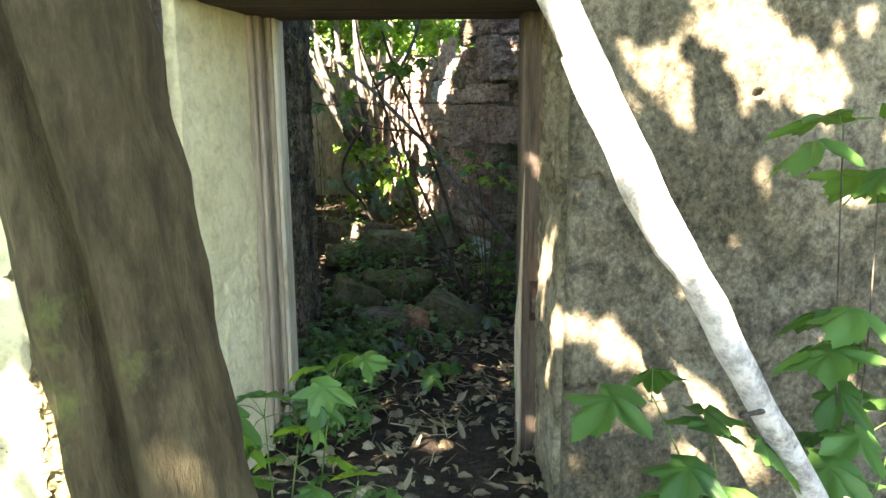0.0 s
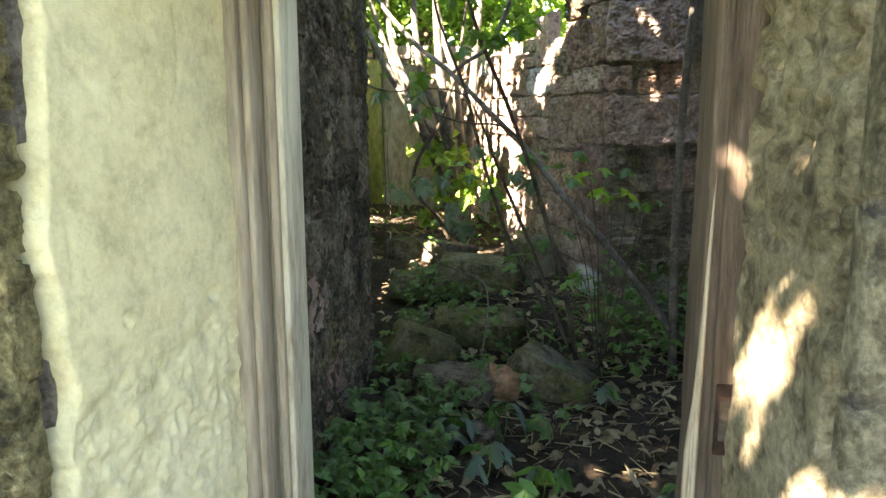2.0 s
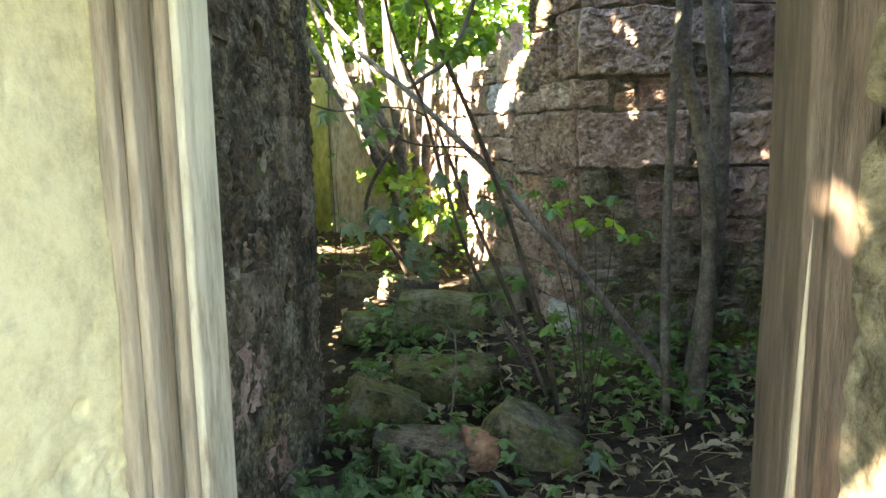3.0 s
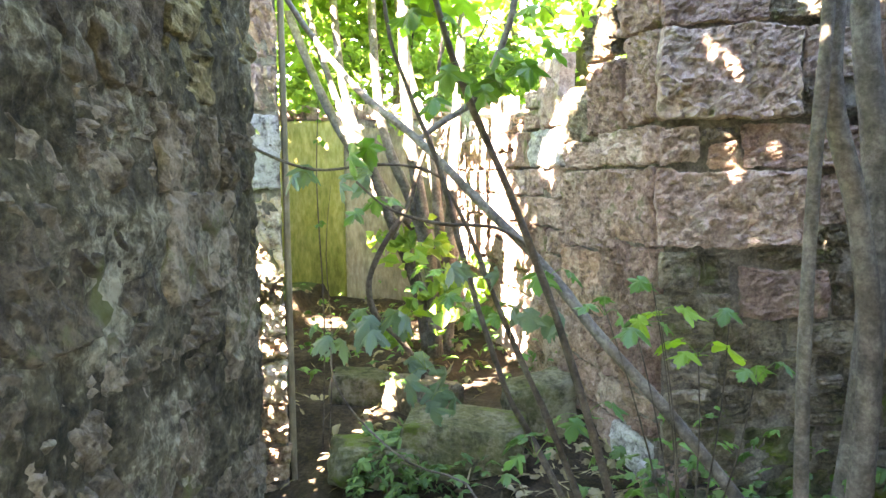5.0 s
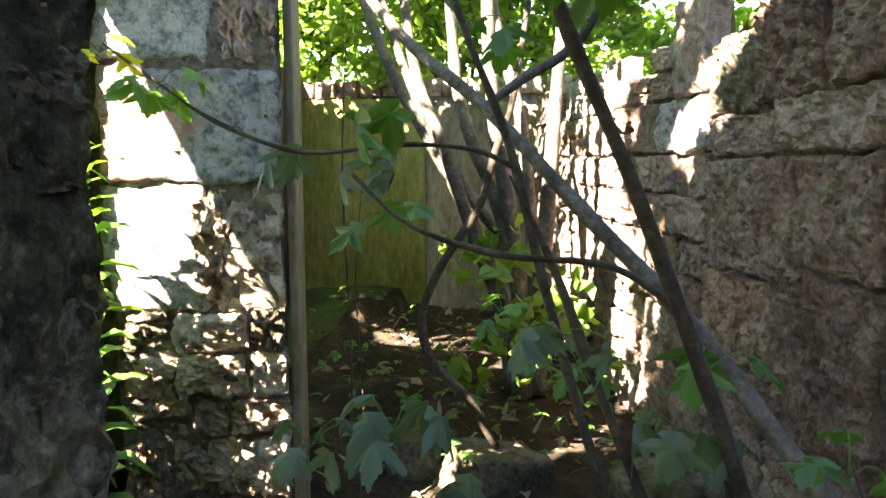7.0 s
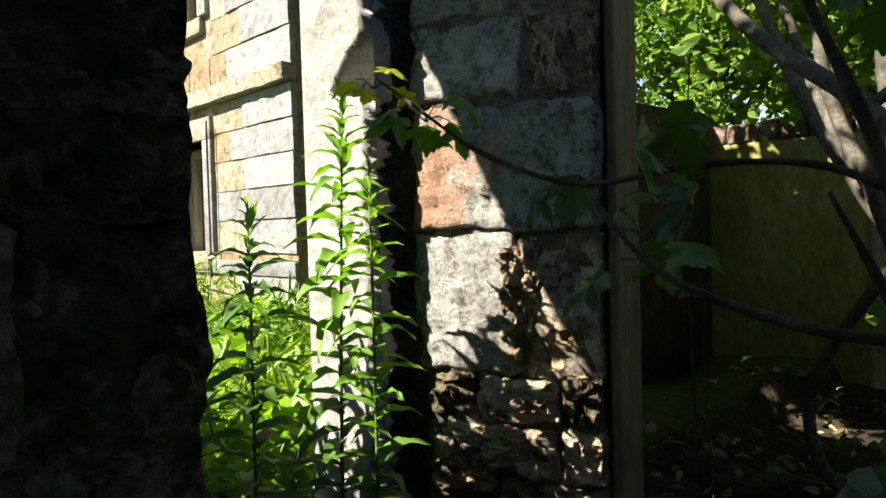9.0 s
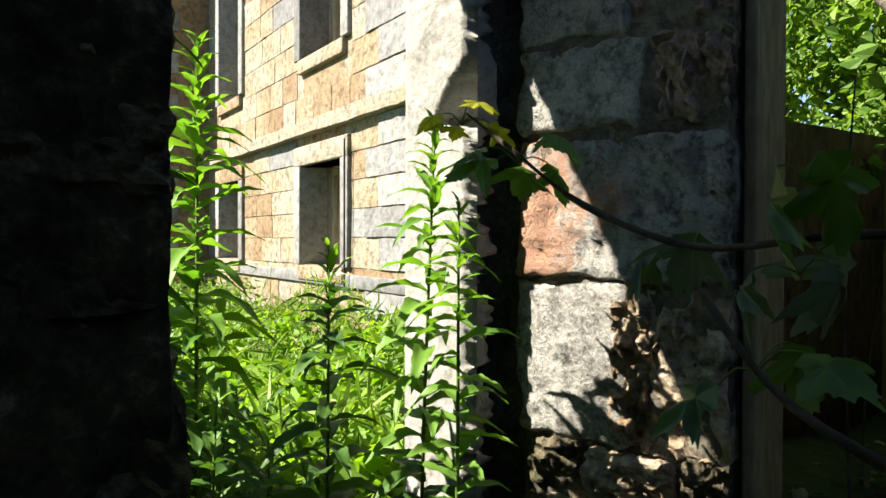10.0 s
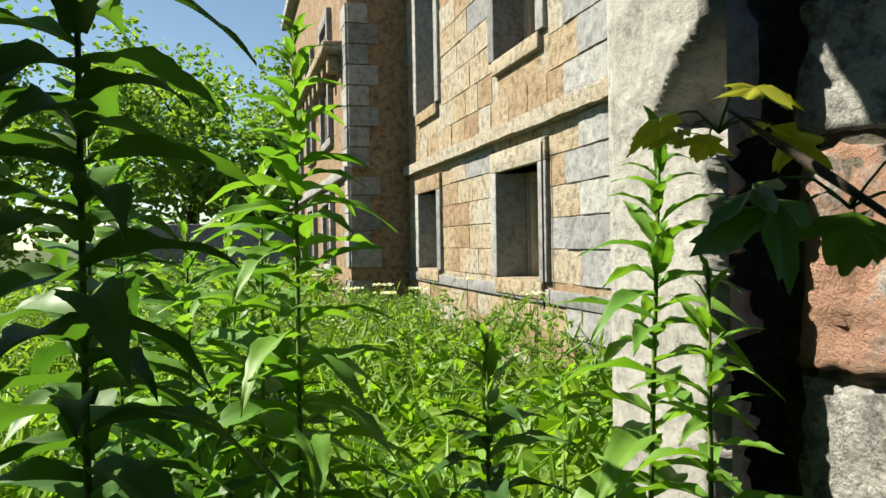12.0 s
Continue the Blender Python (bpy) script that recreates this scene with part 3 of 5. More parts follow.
def reveal_relief(u, z):
    return 0.030 + 0.010 * noise.noise(Vector((u * 6, z * 6, 21))) + 0.008 * noise.noise(Vector((u * 25, z * 25, 22))) + max(0.0, min(1.0, (z - 0.95) * 3)) * 0.05 * min(0.0, noise.noise(Vector((u * 14, z * 14, 23))) + 0.5 * noise.noise(Vector((u * 33, z * 33, 24))) - 0.1)


v, f = sheet((0.41, 2.97, 0.0), (0.02, -0.54, 0), (-1, -0.04, 0), 0.49, 2.1, 0.010, reveal_relief, 0.06)
right_reveal = soup("reveal_coat", v, f, REVEAL, wall_south_right, True)
right_reveal["label"] = "crumbling brown plaster of the door reveal"

wall_over_door = obj("wall_over_door", prism([(-0.90, 2.44), (0.45, 2.44), (0.45, 3.2), (-0.79, 3.2)], 1.92, lambda x, y: 3.6 + 0.1 * math.sin(x * 4)), RUBBLE)
tagged(wall_over_door, "rubble wall above the doorway", "wall", kind="structure")

door_frame = root("door_frame", (-0.2, 3.05, 0))
tagged(door_frame, "weathered timber door frame with flaking paint and no door", "door frame")
part("post", boxed(-0.02 - 0.57, -0.07, 0, 0.035 - 0.57, 0.05, 1.82, 0.008), OLDWOOD, door_frame, "grey cracked timber post")
part("bead", boxed(-0.535, -0.045, 0, -0.515, 0.05, 1.82, 0.006), OLDWOOD, door_frame)
part("lining", boxed(-0.55, 0.05, 0, -0.47, 0.20, 1.82, 0.006), PAINTWOOD, door_frame, "cream painted board with flaked patches")
part("groove_strip", boxed(-0.505, 0.03, 0, -0.485, 0.055, 1.82, 0.004), OLDWOOD, door_frame)
right_post = part("post", boxed(0.515, -0.105, 0, 0.61, 0.04, 1.82, 0.006, 0.006, 14, 3), BROWNWOOD, door_frame, "bare brown splintered timber post")
part("post_edge", boxed(0.545, -0.125, 0, 0.608, -0.10, 1.82, 0.006, 0.005, 14, 4), BROWNWOOD, door_frame)
part("lock_recess", boxed(0.553, -0.134, 0.60, 0.592, -0.118, 0.765, 0.003), RUST, right_post, "rusted iron lock plate")
part("lock_case", boxed(0.561, -0.138, 0.635, 0.584, -0.130, 0.73, 0.003), WOOD_AND_SHADE, right_post)
# long splinters where the edge has torn away
for k, (z0, z1, dx) in enumerate(((0.0, 1.28, 0.0), (0.15, 1.05, -0.008), (0.3, 0.86, -0.014))):
    part("splinter", tube([(0.520 + dx, -0.108, z0), (0.518 + dx, -0.110, (z0 + z1) / 2), (0.530 + dx * 0.4, -0.104, z1)], [0.009, 0.008, 0.0015], 6, 0.003, 0.2), OLDWOOD, door_frame)
part("head", boxed(-0.62, -0.6, 1.82, 0.66, 0.16, 1.93, 0.008), WOOD_AND_SHADE, door_frame, "dark rotten timber and opening shade lintel")

# ---- west wall of the passage, its broken end and the opening ----
wall_west = obj("wall_west", prism([(-0.85, 3.26), (-0.85, 4.76), (-1.4, 4.62), (-1.52, 4.60), (-1.6, 3.26)], -0.1, lambda x, y: 2.75 + 0.1 * math.sin(y * 5)), MORTAR)
tagged(wall_west, "dark damp rubble wall with a broken stepped end", "wall", kind="structure")
masonry(wall_west, (-0.85, 4.80, 0), (0, -1, 0), (1, 0, 0), 1.54, [-0.02, .2, .38, .55, .78, .98, 1.2, 1.42, 1.6, 1.85, 2.1, 2.35, 2.65], (0.16, 0.5), DARKSTONE, 21, 0.018, 0.024, 14, small=0.35, gap=0.0, odd=(STONE, RUBBLE))
masonry(wall_west, (-0.86, 4.765, 0), (-0.97, -0.247, 0), (-0.247, 0.97, 0), 0.6, [0, .28, .52, .78, 1.12, 1.42, 1.7, 2.0, 2.3, 2.65], (0.3, 0.5), DARKSTONE, 22, 0.012, 0.024, 12)
for k, (zz0, zz1, out) in enumerate(((1.2, 1.4, 0.06), (0.62, 1.19, 0.02), (0.0, 0.60, -0.01))):
    stone("stone", (-0.90, 4.72, 0), (1, 0, 0), (0, 1, 0), -0.4, 0.07, zz0, zz1, out, DARKSTONE, wall_west, 14, 0.03, 880 + k)

mortar_bed(wall_west, (-0.85, 4.79, 0), (0, -1, 0), (1, 0, 0), 1.52, 2.7, 5, 0.024, 0.010, 0.016, DAMPCOAT)
wall_pier = obj("wall_pier", prism([(-1.12, 5.90), (-1.19, 6.05), (-1.80, 6.05), (-1.80, 5.57), (-1.70, 5.575), (-1.67, 5.69), (-1.52, 5.74)], -0.1, 2.9), MORTAR)
tagged(wall_pier, "thick stone door jamb with splayed inner face, sunlit", "wall", kind="structure")
SPLAY = Vector((-0.41, -0.17, 0)).normalized()
FACE = Vector((0.17, -0.41, 0)).normalized()
PCOURSES = [0, .34, .69, 1.045, 1.39, 1.705, 1.90, 2.2, 2.55, 2.88]
ORIGIN = (-1.11, 5.885, 0)
PMIX = {3: (0.20, TAN, CEMENT), 5: (0.17, STONE, CEMENT), 6: (0.2, STONE, CEMENT), 7: (0.24, STONE, CEMENT), 8: (0.2, STONE, CEMENT)}
for k, (split, inner, outer) in PMIX.items():
    z0, z1 = PCOURSES[k], PCOURSES[k + 1]
    stone("stone", ORIGIN, SPLAY, FACE, 0.004, split - 0.001, z0 + 0.004, z1 - 0.004, 0.026, inner, wall_pier, 18, 0.030, 300 + k)
    stone("stone", ORIGIN, SPLAY, FACE, split + 0.001, 0.47, z0 + 0.003, z1 - 0.003, 0.030, outer, wall_pier, 18, 0.011, 340 + k)
stone("stone", ORIGIN, SPLAY, FACE, 0.004, 0.47, PCOURSES[4] + 0.004, PCOURSES[5] - 0.006, 0.034, GREYPINK, wall_pier, 20, 0.018, 304)
stone("stone", ORIGIN, SPLAY, FACE, 0.16, 0.24, 1.06, 1.36, 0.034, TAN, wall_pier, 24, 0.035, 361)
masonry(wall_pier, ORIGIN, SPLAY, FACE, 0.445, [0, .17, .34, .52, .69, .80, .93, 1.045], (0.13, 0.3), TAN, 77, 0.030, 0.030, 18, gap=0.002, odd=(STONE, PINK, DARKSTONE), small=0.35)
mortar_bed(wall_pier, (-1.115, 5.885, 0), SPLAY, FACE, 0.44, 2.88, 9, 0.022, 0.012)
part("plaster_strip", prism([(-1.105, 5.895), (-1.083, 5.905), (-1.145, 6.09), (-1.17, 6.09)], 0, 2.88, 0.006), BROWNPLASTER, wall_pier, "brown stained plaster edge")


def harl_relief(u, z):
    d = 0.012 + 0.008 * noise.noise(Vector((u * 9, z * 9, 31))) + 0.004 * noise.noise(Vector((u * 40, z * 40, 32)))
    # broken corner: the coat has fallen away along the inner arris
    lost = 0.14 * max(0.0, 1 - ((z - 1.75) / 0.13 if z > 1.75 else (1.75 - z) / 0.03)) + 0.002 + 0.022 * noise.noise(Vector((0, z * 14, 33))) * 0.5 + 0.012 * noise.noise(Vector((0, z * 45, 34)))
    k = max(0.0, min(1.0, (lost - u) / 0.02 + 0.5))
    return d - 0.085 * k * k * (3 - 2 * k)


v, f = sheet((-1.55, 5.565, 0.0), (-1, 0, 0), (0, -1, 0), 0.26, 2.88, 0.008, harl_relief, 0.02)
harl = soup("roughcast_coat", v, f, HARL, wall_pier, True)
harl["label"] = "pale roughcast coat broken along its edge"
part("outer_coat", boxed(-1.835, 5.56, 0, -1.80, 6.05, 2.9, 0.006), HARL, wall_pier)

wall_over_opening = obj("wall_over_opening", prism([(-1.62, 4.45), (-1.62, 5.95), (-1.80, 5.95), (-1.80, 4.45)], 2.48, 3.3), MORTAR)
tagged(wall_over_opening, "masonry above the side opening", "wall", kind="structure")

# ---- east side ----
wall_east = obj("wall_east", prism([(0.41, 5.87), (3.2, 5.87), (3.2, 6.3), (0.32, 6.3)], -0.1, 2.55), MORTAR)
tagged(wall_east, "wall of large coursed red-brown sandstone blocks", "wall", kind="structure")
ECOURSES = [-0.02, .3, .6, .88, 1.16, 1.475, 1.69, 2.05, 2.32, 2.6]
# the blocks at the corner: start, end, bottom, top, how far proud, material
EAST_BLOCKS = ((-0.03, 0.478, 1.645, 1.985, 0.062, STONE), (0.485, 0.72, 1.79, 1.985, 0.04, STONE), (0.485, 0.60, 1.70, 1.785, 0.045, DARKSTONE), (0.49, 0.74, 1.645, 1.695, 0.05, DARKSTONE),
               (-0.02, 0.118, 1.475, 1.63, 0.045, STONE), (0.14, 0.272, 1.572, 1.622, 0.045, DARKSTONE), (0.16, 0.265, 1.465, 1.565, 0.04, PINK), (0.278, 0.72, 1.457, 1.627, 0.042, STONE),
               (-0.03, 0.543, 1.166, 1.458, 0.052, STONE), (0.565, 0.74, 1.25, 1.44, 0.035, STONE), (0.56, 0.73, 1.17, 1.24, 0.04, DARKSTONE),
               (-0.02, 0.13, 0.99, 1.15, 0.04, DARKSTONE), (0.133, 0.25, 1.0, 1.145, 0.036, DARKSTONE), (-0.02, 0.265, 0.89, 0.985, 0.046, DARKSTONE), (0.345, 0.66, 1.095, 1.158, 0.04, DARKSTONE),
               (0.28, 0.612, 0.892, 1.088, 0.046, STONE), (0.625, 0.74, 0.9, 1.08, 0.035, DARKSTONE), (-0.02, 0.36, 1.995, 2.24, 0.045, STONE), (0.37, 0.62, 1.995, 2.13, 0.05, DARKSTONE))
for k, (u0, u1, z0, z1, proud, mt) in enumerate(EAST_BLOCKS):
    stone("stone", (0.40, 5.87, 0), (1, 0, 0), (0, -1, 0), u0, u1, z0, z1, proud, mt, wall_east, 26, 0.026, 700 + k, 0.01 * math.sin(k * 2.3))
masonry(wall_east, (0.40, 5.87, 0), (1, 0, 0), (0, -1, 0), 2.7, [-0.02, .16, .31, .47, .61, .75, .885], (0.16, 0.42), DARKSTONE, 47, 0.035, 0.024, 16, small=0.30, gap=0.006, odd=(STONE, MOSS))
masonry(wall_east, (1.15, 5.87, 0), (1, 0, 0), (0, -1, 0), 1.95, [0.885, 1.16, 1.455, 1.63, 1.99, 2.3], (0.26, 0.6), STONE, 48, 0.035, 0.022, 12, small=0.30, gap=0.006, odd=(DARKSTONE, PINK))

mortar_bed(wall_east, (0.41, 5.87, 0), (1, 0, 0), (0, -1, 0), 2.6, 2.5, 13, 0.022)
DIAG = Vector((-1.22, 3.65, 0)).normalized()
DOUT = Vector((-3.65, -1.22, 0)).normalized()
DLEN = 3.85


def diag_top(u):
    return 2.36 - min(0.5, u * 0.33) + 0.05 * math.sin(u * 7)


wall_diagonal = obj("wall_diagonal", prism([(0.41, 5.88), (0.43 + DIAG.x * DLEN, 5.88 + DIAG.y * DLEN), (0.8 + DIAG.x * DLEN, 5.9 + DIAG.y * DLEN), (0.8, 6.2)], -0.1, 1.82), MORTAR)
tagged(wall_diagonal, "ruined stone wall with a broken sloping top, dappled by sun", "wall", kind="structure")
DIAG_BLOCKS = ((0.0, 0.25, 1.64, 1.99, 0.05, STONE), (0.28, 0.60, 1.62, 1.93, 0.055, STONE), (0.61, 0.93, 1.60, 1.86, 0.04, DARKSTONE), (0.0, 0.50, 1.475, 1.625, 0.05, STONE), (0.51, 0.93, 1.47, 1.60, 0.04, STONE),
               (0.0, 0.37, 1.165, 1.467, 0.048, STONE), (0.385, 0.93, 1.10, 1.458, 0.046, STONE), (0.0, 0.46, 0.56, 1.155, 0.05, STONE), (0.47, 0.93, 0.80, 1.09, 0.044, PINK), (0.47, 0.93, 0.56, 0.79, 0.044, STONE),
               (0.0, 0.34, 2.0, 2.22, 0.04, STONE), (0.36, 0.70, 1.95, 2.16, 0.04, DARKSTONE), (0.05, 0.42, 2.24, 2.42, 0.03, MOSS))
for k, (u0, u1, z0, z1, proud, mt) in enumerate(DIAG_BLOCKS):
    stone("stone", (0.405, 5.87, 0), DIAG, DOUT, u0, u1, z0, z1, proud, mt, wall_diagonal, 22, 0.026, 760 + k, 0.012 * math.sin(k * 1.9))
masonry(wall_diagonal, (0.405, 5.87, 0), DIAG, DOUT, 0.93, [-0.02, .2, .38, .55], (0.2, 0.45), STONE, 54, 0.035, 0.024, 14, small=0.45, gap=0.005, odd=(PINK, CEMENT))
masonry(wall_diagonal, Vector((0.405, 5.87, 0)) + DIAG * 0.935, DIAG, DOUT, DLEN - 0.935, ECOURSES, (0.22, 0.5), STONE, 53, 0.035, 0.024, 11, top=lambda u: diag_top(u + 0.935), small=0.45, gap=0.004, odd=(PINK, CEMENT))

mortar_bed(wall_diagonal, (0.41, 5.88, 0), DIAG, DOUT, DLEN, 1.80, 17, 0.024)
wall_far = obj("wall_far", prism([(-3.1, 9.6), (0.3, 9.6), (0.3, 9.9), (-3.1, 9.9)], -0.1, lambda x, y: 2.0 + 0.06 * math.sin(x * 5)), MORTAR)
tagged(wall_far, "plastered end wall, green with algae", "wall", kind="structure")


def flat_relief(u, z):
    return 0.012 + 0.006 * noise.noise(Vector((u * 3, z * 2, 41))) + 0.003 * noise.noise(Vector((u * 14, z * 12, 42)))


v, f = sheet((-3.1, 9.59, 0.0), (1, 0, 0), (0, -1, 0), 1.40, 1.93, 0.03, flat_relief, 0.01)
soup("green_plaster", v, f, ALGAE, wall_far, True)["label"] = "smooth plaster green with algae"
v, f = sheet((-1.70, 9.57, 0.0), (1, 0, 0), (0, -1, 0), 1.2, 1.86, 0.03, flat_relief, 0.03)
soup("brown_plaster", v, f, BROWNPLASTER, wall_far, True)["label"] = "brown stained plaster"
masonry(wall_far, (-3.1, 9.6, 0), (1, 0, 0), (0, -1, 0), 2.9, [1.93, 2.08], (0.2, 0.4), STONE, 61, 0.03, 0.015, 3)
wall_far_west = obj("wall_far_west", prism([(-1.80, 6.05), (-1.8, 6.35), (-2.75, 6.65), (-2.75, 9.6), (-3.1, 9.6), (-3.1, 6.45)], -0.1, lambda x, y: 2.2 + 0.05 * math.sin(y * 9)), SOILED)
tagged(wall_far_west, "low stained wall of the far room", "wall", kind="structure")
wall_passage_east = obj("wall_passage_east", prism([(2.4, 3.1), (2.7, 3.1), (2.7, 5.9), (2.4, 5.9)], -0.1, 2.8), DARKSTONE)
tagged(wall_passage_east, "dark rubble wall closing the side room", "wall", kind="structure")

# ---- leaves shared by the plants ----
MAPLES = [maple_mesh(1.0, MAPLE, d, k) for k, d in enumerate((0.15, 0.3, 0.45))]
YOUNGS = [maple_mesh(1.0, YOUNG, d, 10 + k) for k, d in enumerate((0.15, 0.3))]
YELLOWS = [maple_mesh(1.0, YELLOWLEAF, 0.2, 20)]
BLUES = [maple_mesh(1.0, BLUELEAF, d, 30 + k) for k, d in enumerate((0.5, 0.7))]
LANCES = [lance_mesh(1.0, w, HERB, b, k) for k, (w, b) in enumerate(((0.27, 0.55), (0.25, 0.7), (0.28, 0.85), (0.25, 0.45)))]
LANCES_YOUNG = [lance_mesh(1.0, 0.24, HERBTIP, b, 40 + k) for k, b in enumerate((0.3, 0.6, 0.85))]


def sprig(parent, at, count, size, meshes, rnd, reach=0.09, droop=-15):
    """Leaves on short stalks spread round a twig's end."""
    for k in range(count):
        yaw = k * 137 + rnd.uniform(-30, 30)
        d = Vector((-math.sin(radians(yaw)), math.cos(radians(yaw)), 0))
        r = rnd.uniform(0.3, 1.0) * reach
        p = Vector(at) + d * r + Vector((0, 0, rnd.uniform(-0.4, 0.5) * reach))
        put(rnd.choice(meshes), parent, p, yaw, droop + rnd.uniform(-25, 20), rnd.uniform(-20, 20), size * rnd.uniform(0.7, 1.15))
        part("leafstalk", tube([Vector(at) - Vector((0, 0, 0.02)), (Vector(at) + p) / 2, p], [0.0016, 0.0013, 0.001], 4, steps=2), GREENSTEM, parent)


# ---- the leaning old tree outside the door ----
rnd = random.Random(5)
big_tree = root("sycamore_tree", (-0.365, 1.16, 0))
tagged(big_tree, "leaning fluted olive-brown trunk of a sycamore beside the doorway", "tree")
part("trunk", tube([(0.04, 0, -0.15), (0.0, 0, 0.3), (-0.115, 0, 0.85), (-0.18, 0, 1.3), (-0.25, 0, 1.75), (-0.38, -0.05, 2.6), (-0.6, -0.1, 3.9)], [0.19, 0.158, 0.142, 0.140, 0.146, 0.13, 0.08], 96, 0.014, 0.05, 9, ((1.85, 0.15, 0.36), (1.4, 0.2, 0.10), (0.9, 0.15, 0.2), (2.5, 0.2, 0.06), (3.0, 0.12, 0.08))), BARK, big_tree, "fluted bark with long dark hollows")
for k in range(5):
    a = k * 1.3 + 0.4
    end = Vector((-0.5 + 1.5 * math.cos(a), -0.1 + 1.2 * math.sin(a), 3.95 + 0.06 * k))
    part("limb", tube([(-0.45 - 0.02 * k, -0.06, 2.8 + 0.2 * k), (Vector((-0.5, -0.1, 3.4)) + end) / 2, end], [0.055, 0.035, 0.015], 8, 0.004), BARK, big_tree)
rng = np.random.default_rng(3)
cover = np.column_stack([rng.uniform(-3.4, 1.6, 30000), rng.uniform(-3.6, 1.0, 30000), rng.uniform(3.85, 4.35, 30000)])
ragged = np.array([noise.noise(Vector((p[0] * 2.2, p[1] * 2.2, 14.0))) + 0.5 * noise.noise(Vector((p[0] * 6, p[1] * 6, 15.0))) for p in cover])
cover = cover[((cover[:, 0] + 0.9) / 2.5) ** 4 + ((cover[:, 1] + 1.3) / 2.3) ** 4 < 1.0 + 0.7 * ragged]
along_x, along_y = cover[:, 0] + 0.47 * (cover[:, 2] - 1.2), cover[:, 1] + 0.98 * (cover[:, 2] - 1.2)
hole = np.array([noise.noise(Vector((a * 1.5, b * 1.5, 3.3))) * 0.4 + noise.noise(Vector((a * 5.2, b * 4.0, 8.3))) + 0.6 * noise.noise(Vector((a * 12, b * 9, 1.3))) for a, b in zip(along_x, along_y)])
# gaps in the unseen crown, set to sun the dead branch and wall
for gap_x, gap_y, gap_r in ((0.47, 1.62, 0.22), (1.25, 2.85, 0.20)):
    hole -= 1.1 * np.exp(-((along_x - gap_x) ** 2 + (along_y - gap_y) ** 2) / gap_r ** 2)
# leaves kept or cut by where their shade falls, to place sun and shadow
close = ((along_x < 0.22) & (along_y < 1.75)) | (along_x < -0.75)
keep = hole > np.where(along_x < -1.58, 0.2, np.where(close, -1.2, -0.34))
leaf_cloud("crown", cover[keep] - np.array(big_tree.location), 0.11, CANOPY, big_tree, 4, 0.8, 0.55)["label"] = "leafy crown with gaps of light"

# the dead branch propped against the wall
branch = root("dead_branch", (1.24, 1.85, 0))
tagged(branch, "pale dead branch with flaking bark leaning on the tree", "branch")
part("limb", tube([(0.05, 0.02, -0.08), (-0.145, -0.055, 0.24), (-0.29, -0.10, 0.48), (-0.50, -0.18, 0.80), (-0.63, -0.225, 1.02), (-0.81, -0.29, 1.30), (-0.99, -0.35, 1.63), (-1.2, -0.43, 2.0), (-1.55, -0.56, 2.6), (-1.98, -0.70, 3.32)], [0.034, 0.034, 0.034, 0.035, 0.037, 0.038, 0.037, 0.035, 0.03, 0.02], 20, 0.006, 0.06, 7), PALEBARK, branch)
part("side_twig", tube([(-0.45, -0.16, 0.74), (-0.50, -0.22, 0.76), (-0.56, -0.26, 0.77)], [0.009, 0.007, 0.004], 6), TWIG, branch)
part("flaking_bark", tube([(-0.655, -0.235, 1.06), (-0.81, -0.295, 1.30), (-0.97, -0.35, 1.58)], [0.03, 0.041, 0.034], 16, 0.012, 0.25, 9), PALEBARK, branch, "curling strip of loose bark")

# low maple saplings by the doorway


def sapling(name, at, label, stems, meshes, size, seed, count=6):
    r = random.Random(seed)
    ob = root(name, at)
    tagged(ob, label, "sapling", group="maple saplings")
    for k, top in enumerate(stems):
        top = Vector(top)
        mid = top * 0.55 + Vector((r.uniform(-0.03, 0.03), r.uniform(-0.03, 0.03), 0.04))
        part("stem", tube([(0, 0, -0.03), mid * 0.5 + Vector((r.uniform(-0.03, 0.03), 0, 0)), mid, top], [0.005, 0.004, 0.003, 0.0018], 6), TWIG if top.z > 0.9 else GREENSTEM, ob)
        sprig(ob, top, count, size, meshes, r, 0.11)
        if top.z > 0.5:
            sprig(ob, mid, max(2, count - 3), size * 0.9, meshes, r, 0.10)
    return ob


sapling("maple_sapling", (-0.36, 1.62, 0.0), "bright green maple seedlings growing beside the tree trunk", [(0.10, 0.03, 0.86), (-0.06, 0.0, 0.78), (0.02, -0.05, 0.68), (0.16, -0.04, 0.62), (-0.10, -0.1, 0.60), (0.20, 0.05, 0.5)], YOUNGS + MAPLES, 0.10, 61, 5)
sapling("maple_sapling", (0.78, 1.80, 0.0), "maple sapling with sunlit leaves against the rendered wall", [(-0.26, -0.06, 0.76), (-0.10, -0.05, 0.64), (0.05, 0.06, 0.42), (-0.05, 0.1, 0.36)], MAPLES, 0.19, 62, 3)
sapling("maple_sapling", (1.10, 1.90, 0.0), "tall maple sapling with broad leaves beside the wall", [(-0.08, 0.0, 1.42), (0.06, 0.06, 1.30), (0.02, 0.0, 0.92), (0.16, 0.02, 0.62)], MAPLES, 0.20, 63, 3)

# ---- stems inside the passage ----


def stem_part(parent, pts, radii, material=TWIG, knobs=0.003):
    base = Vector(parent.location)
    return part("stem", tube([Vector(p) - base for p in pts], radii, 9, knobs, 0.0, 5), material, parent)


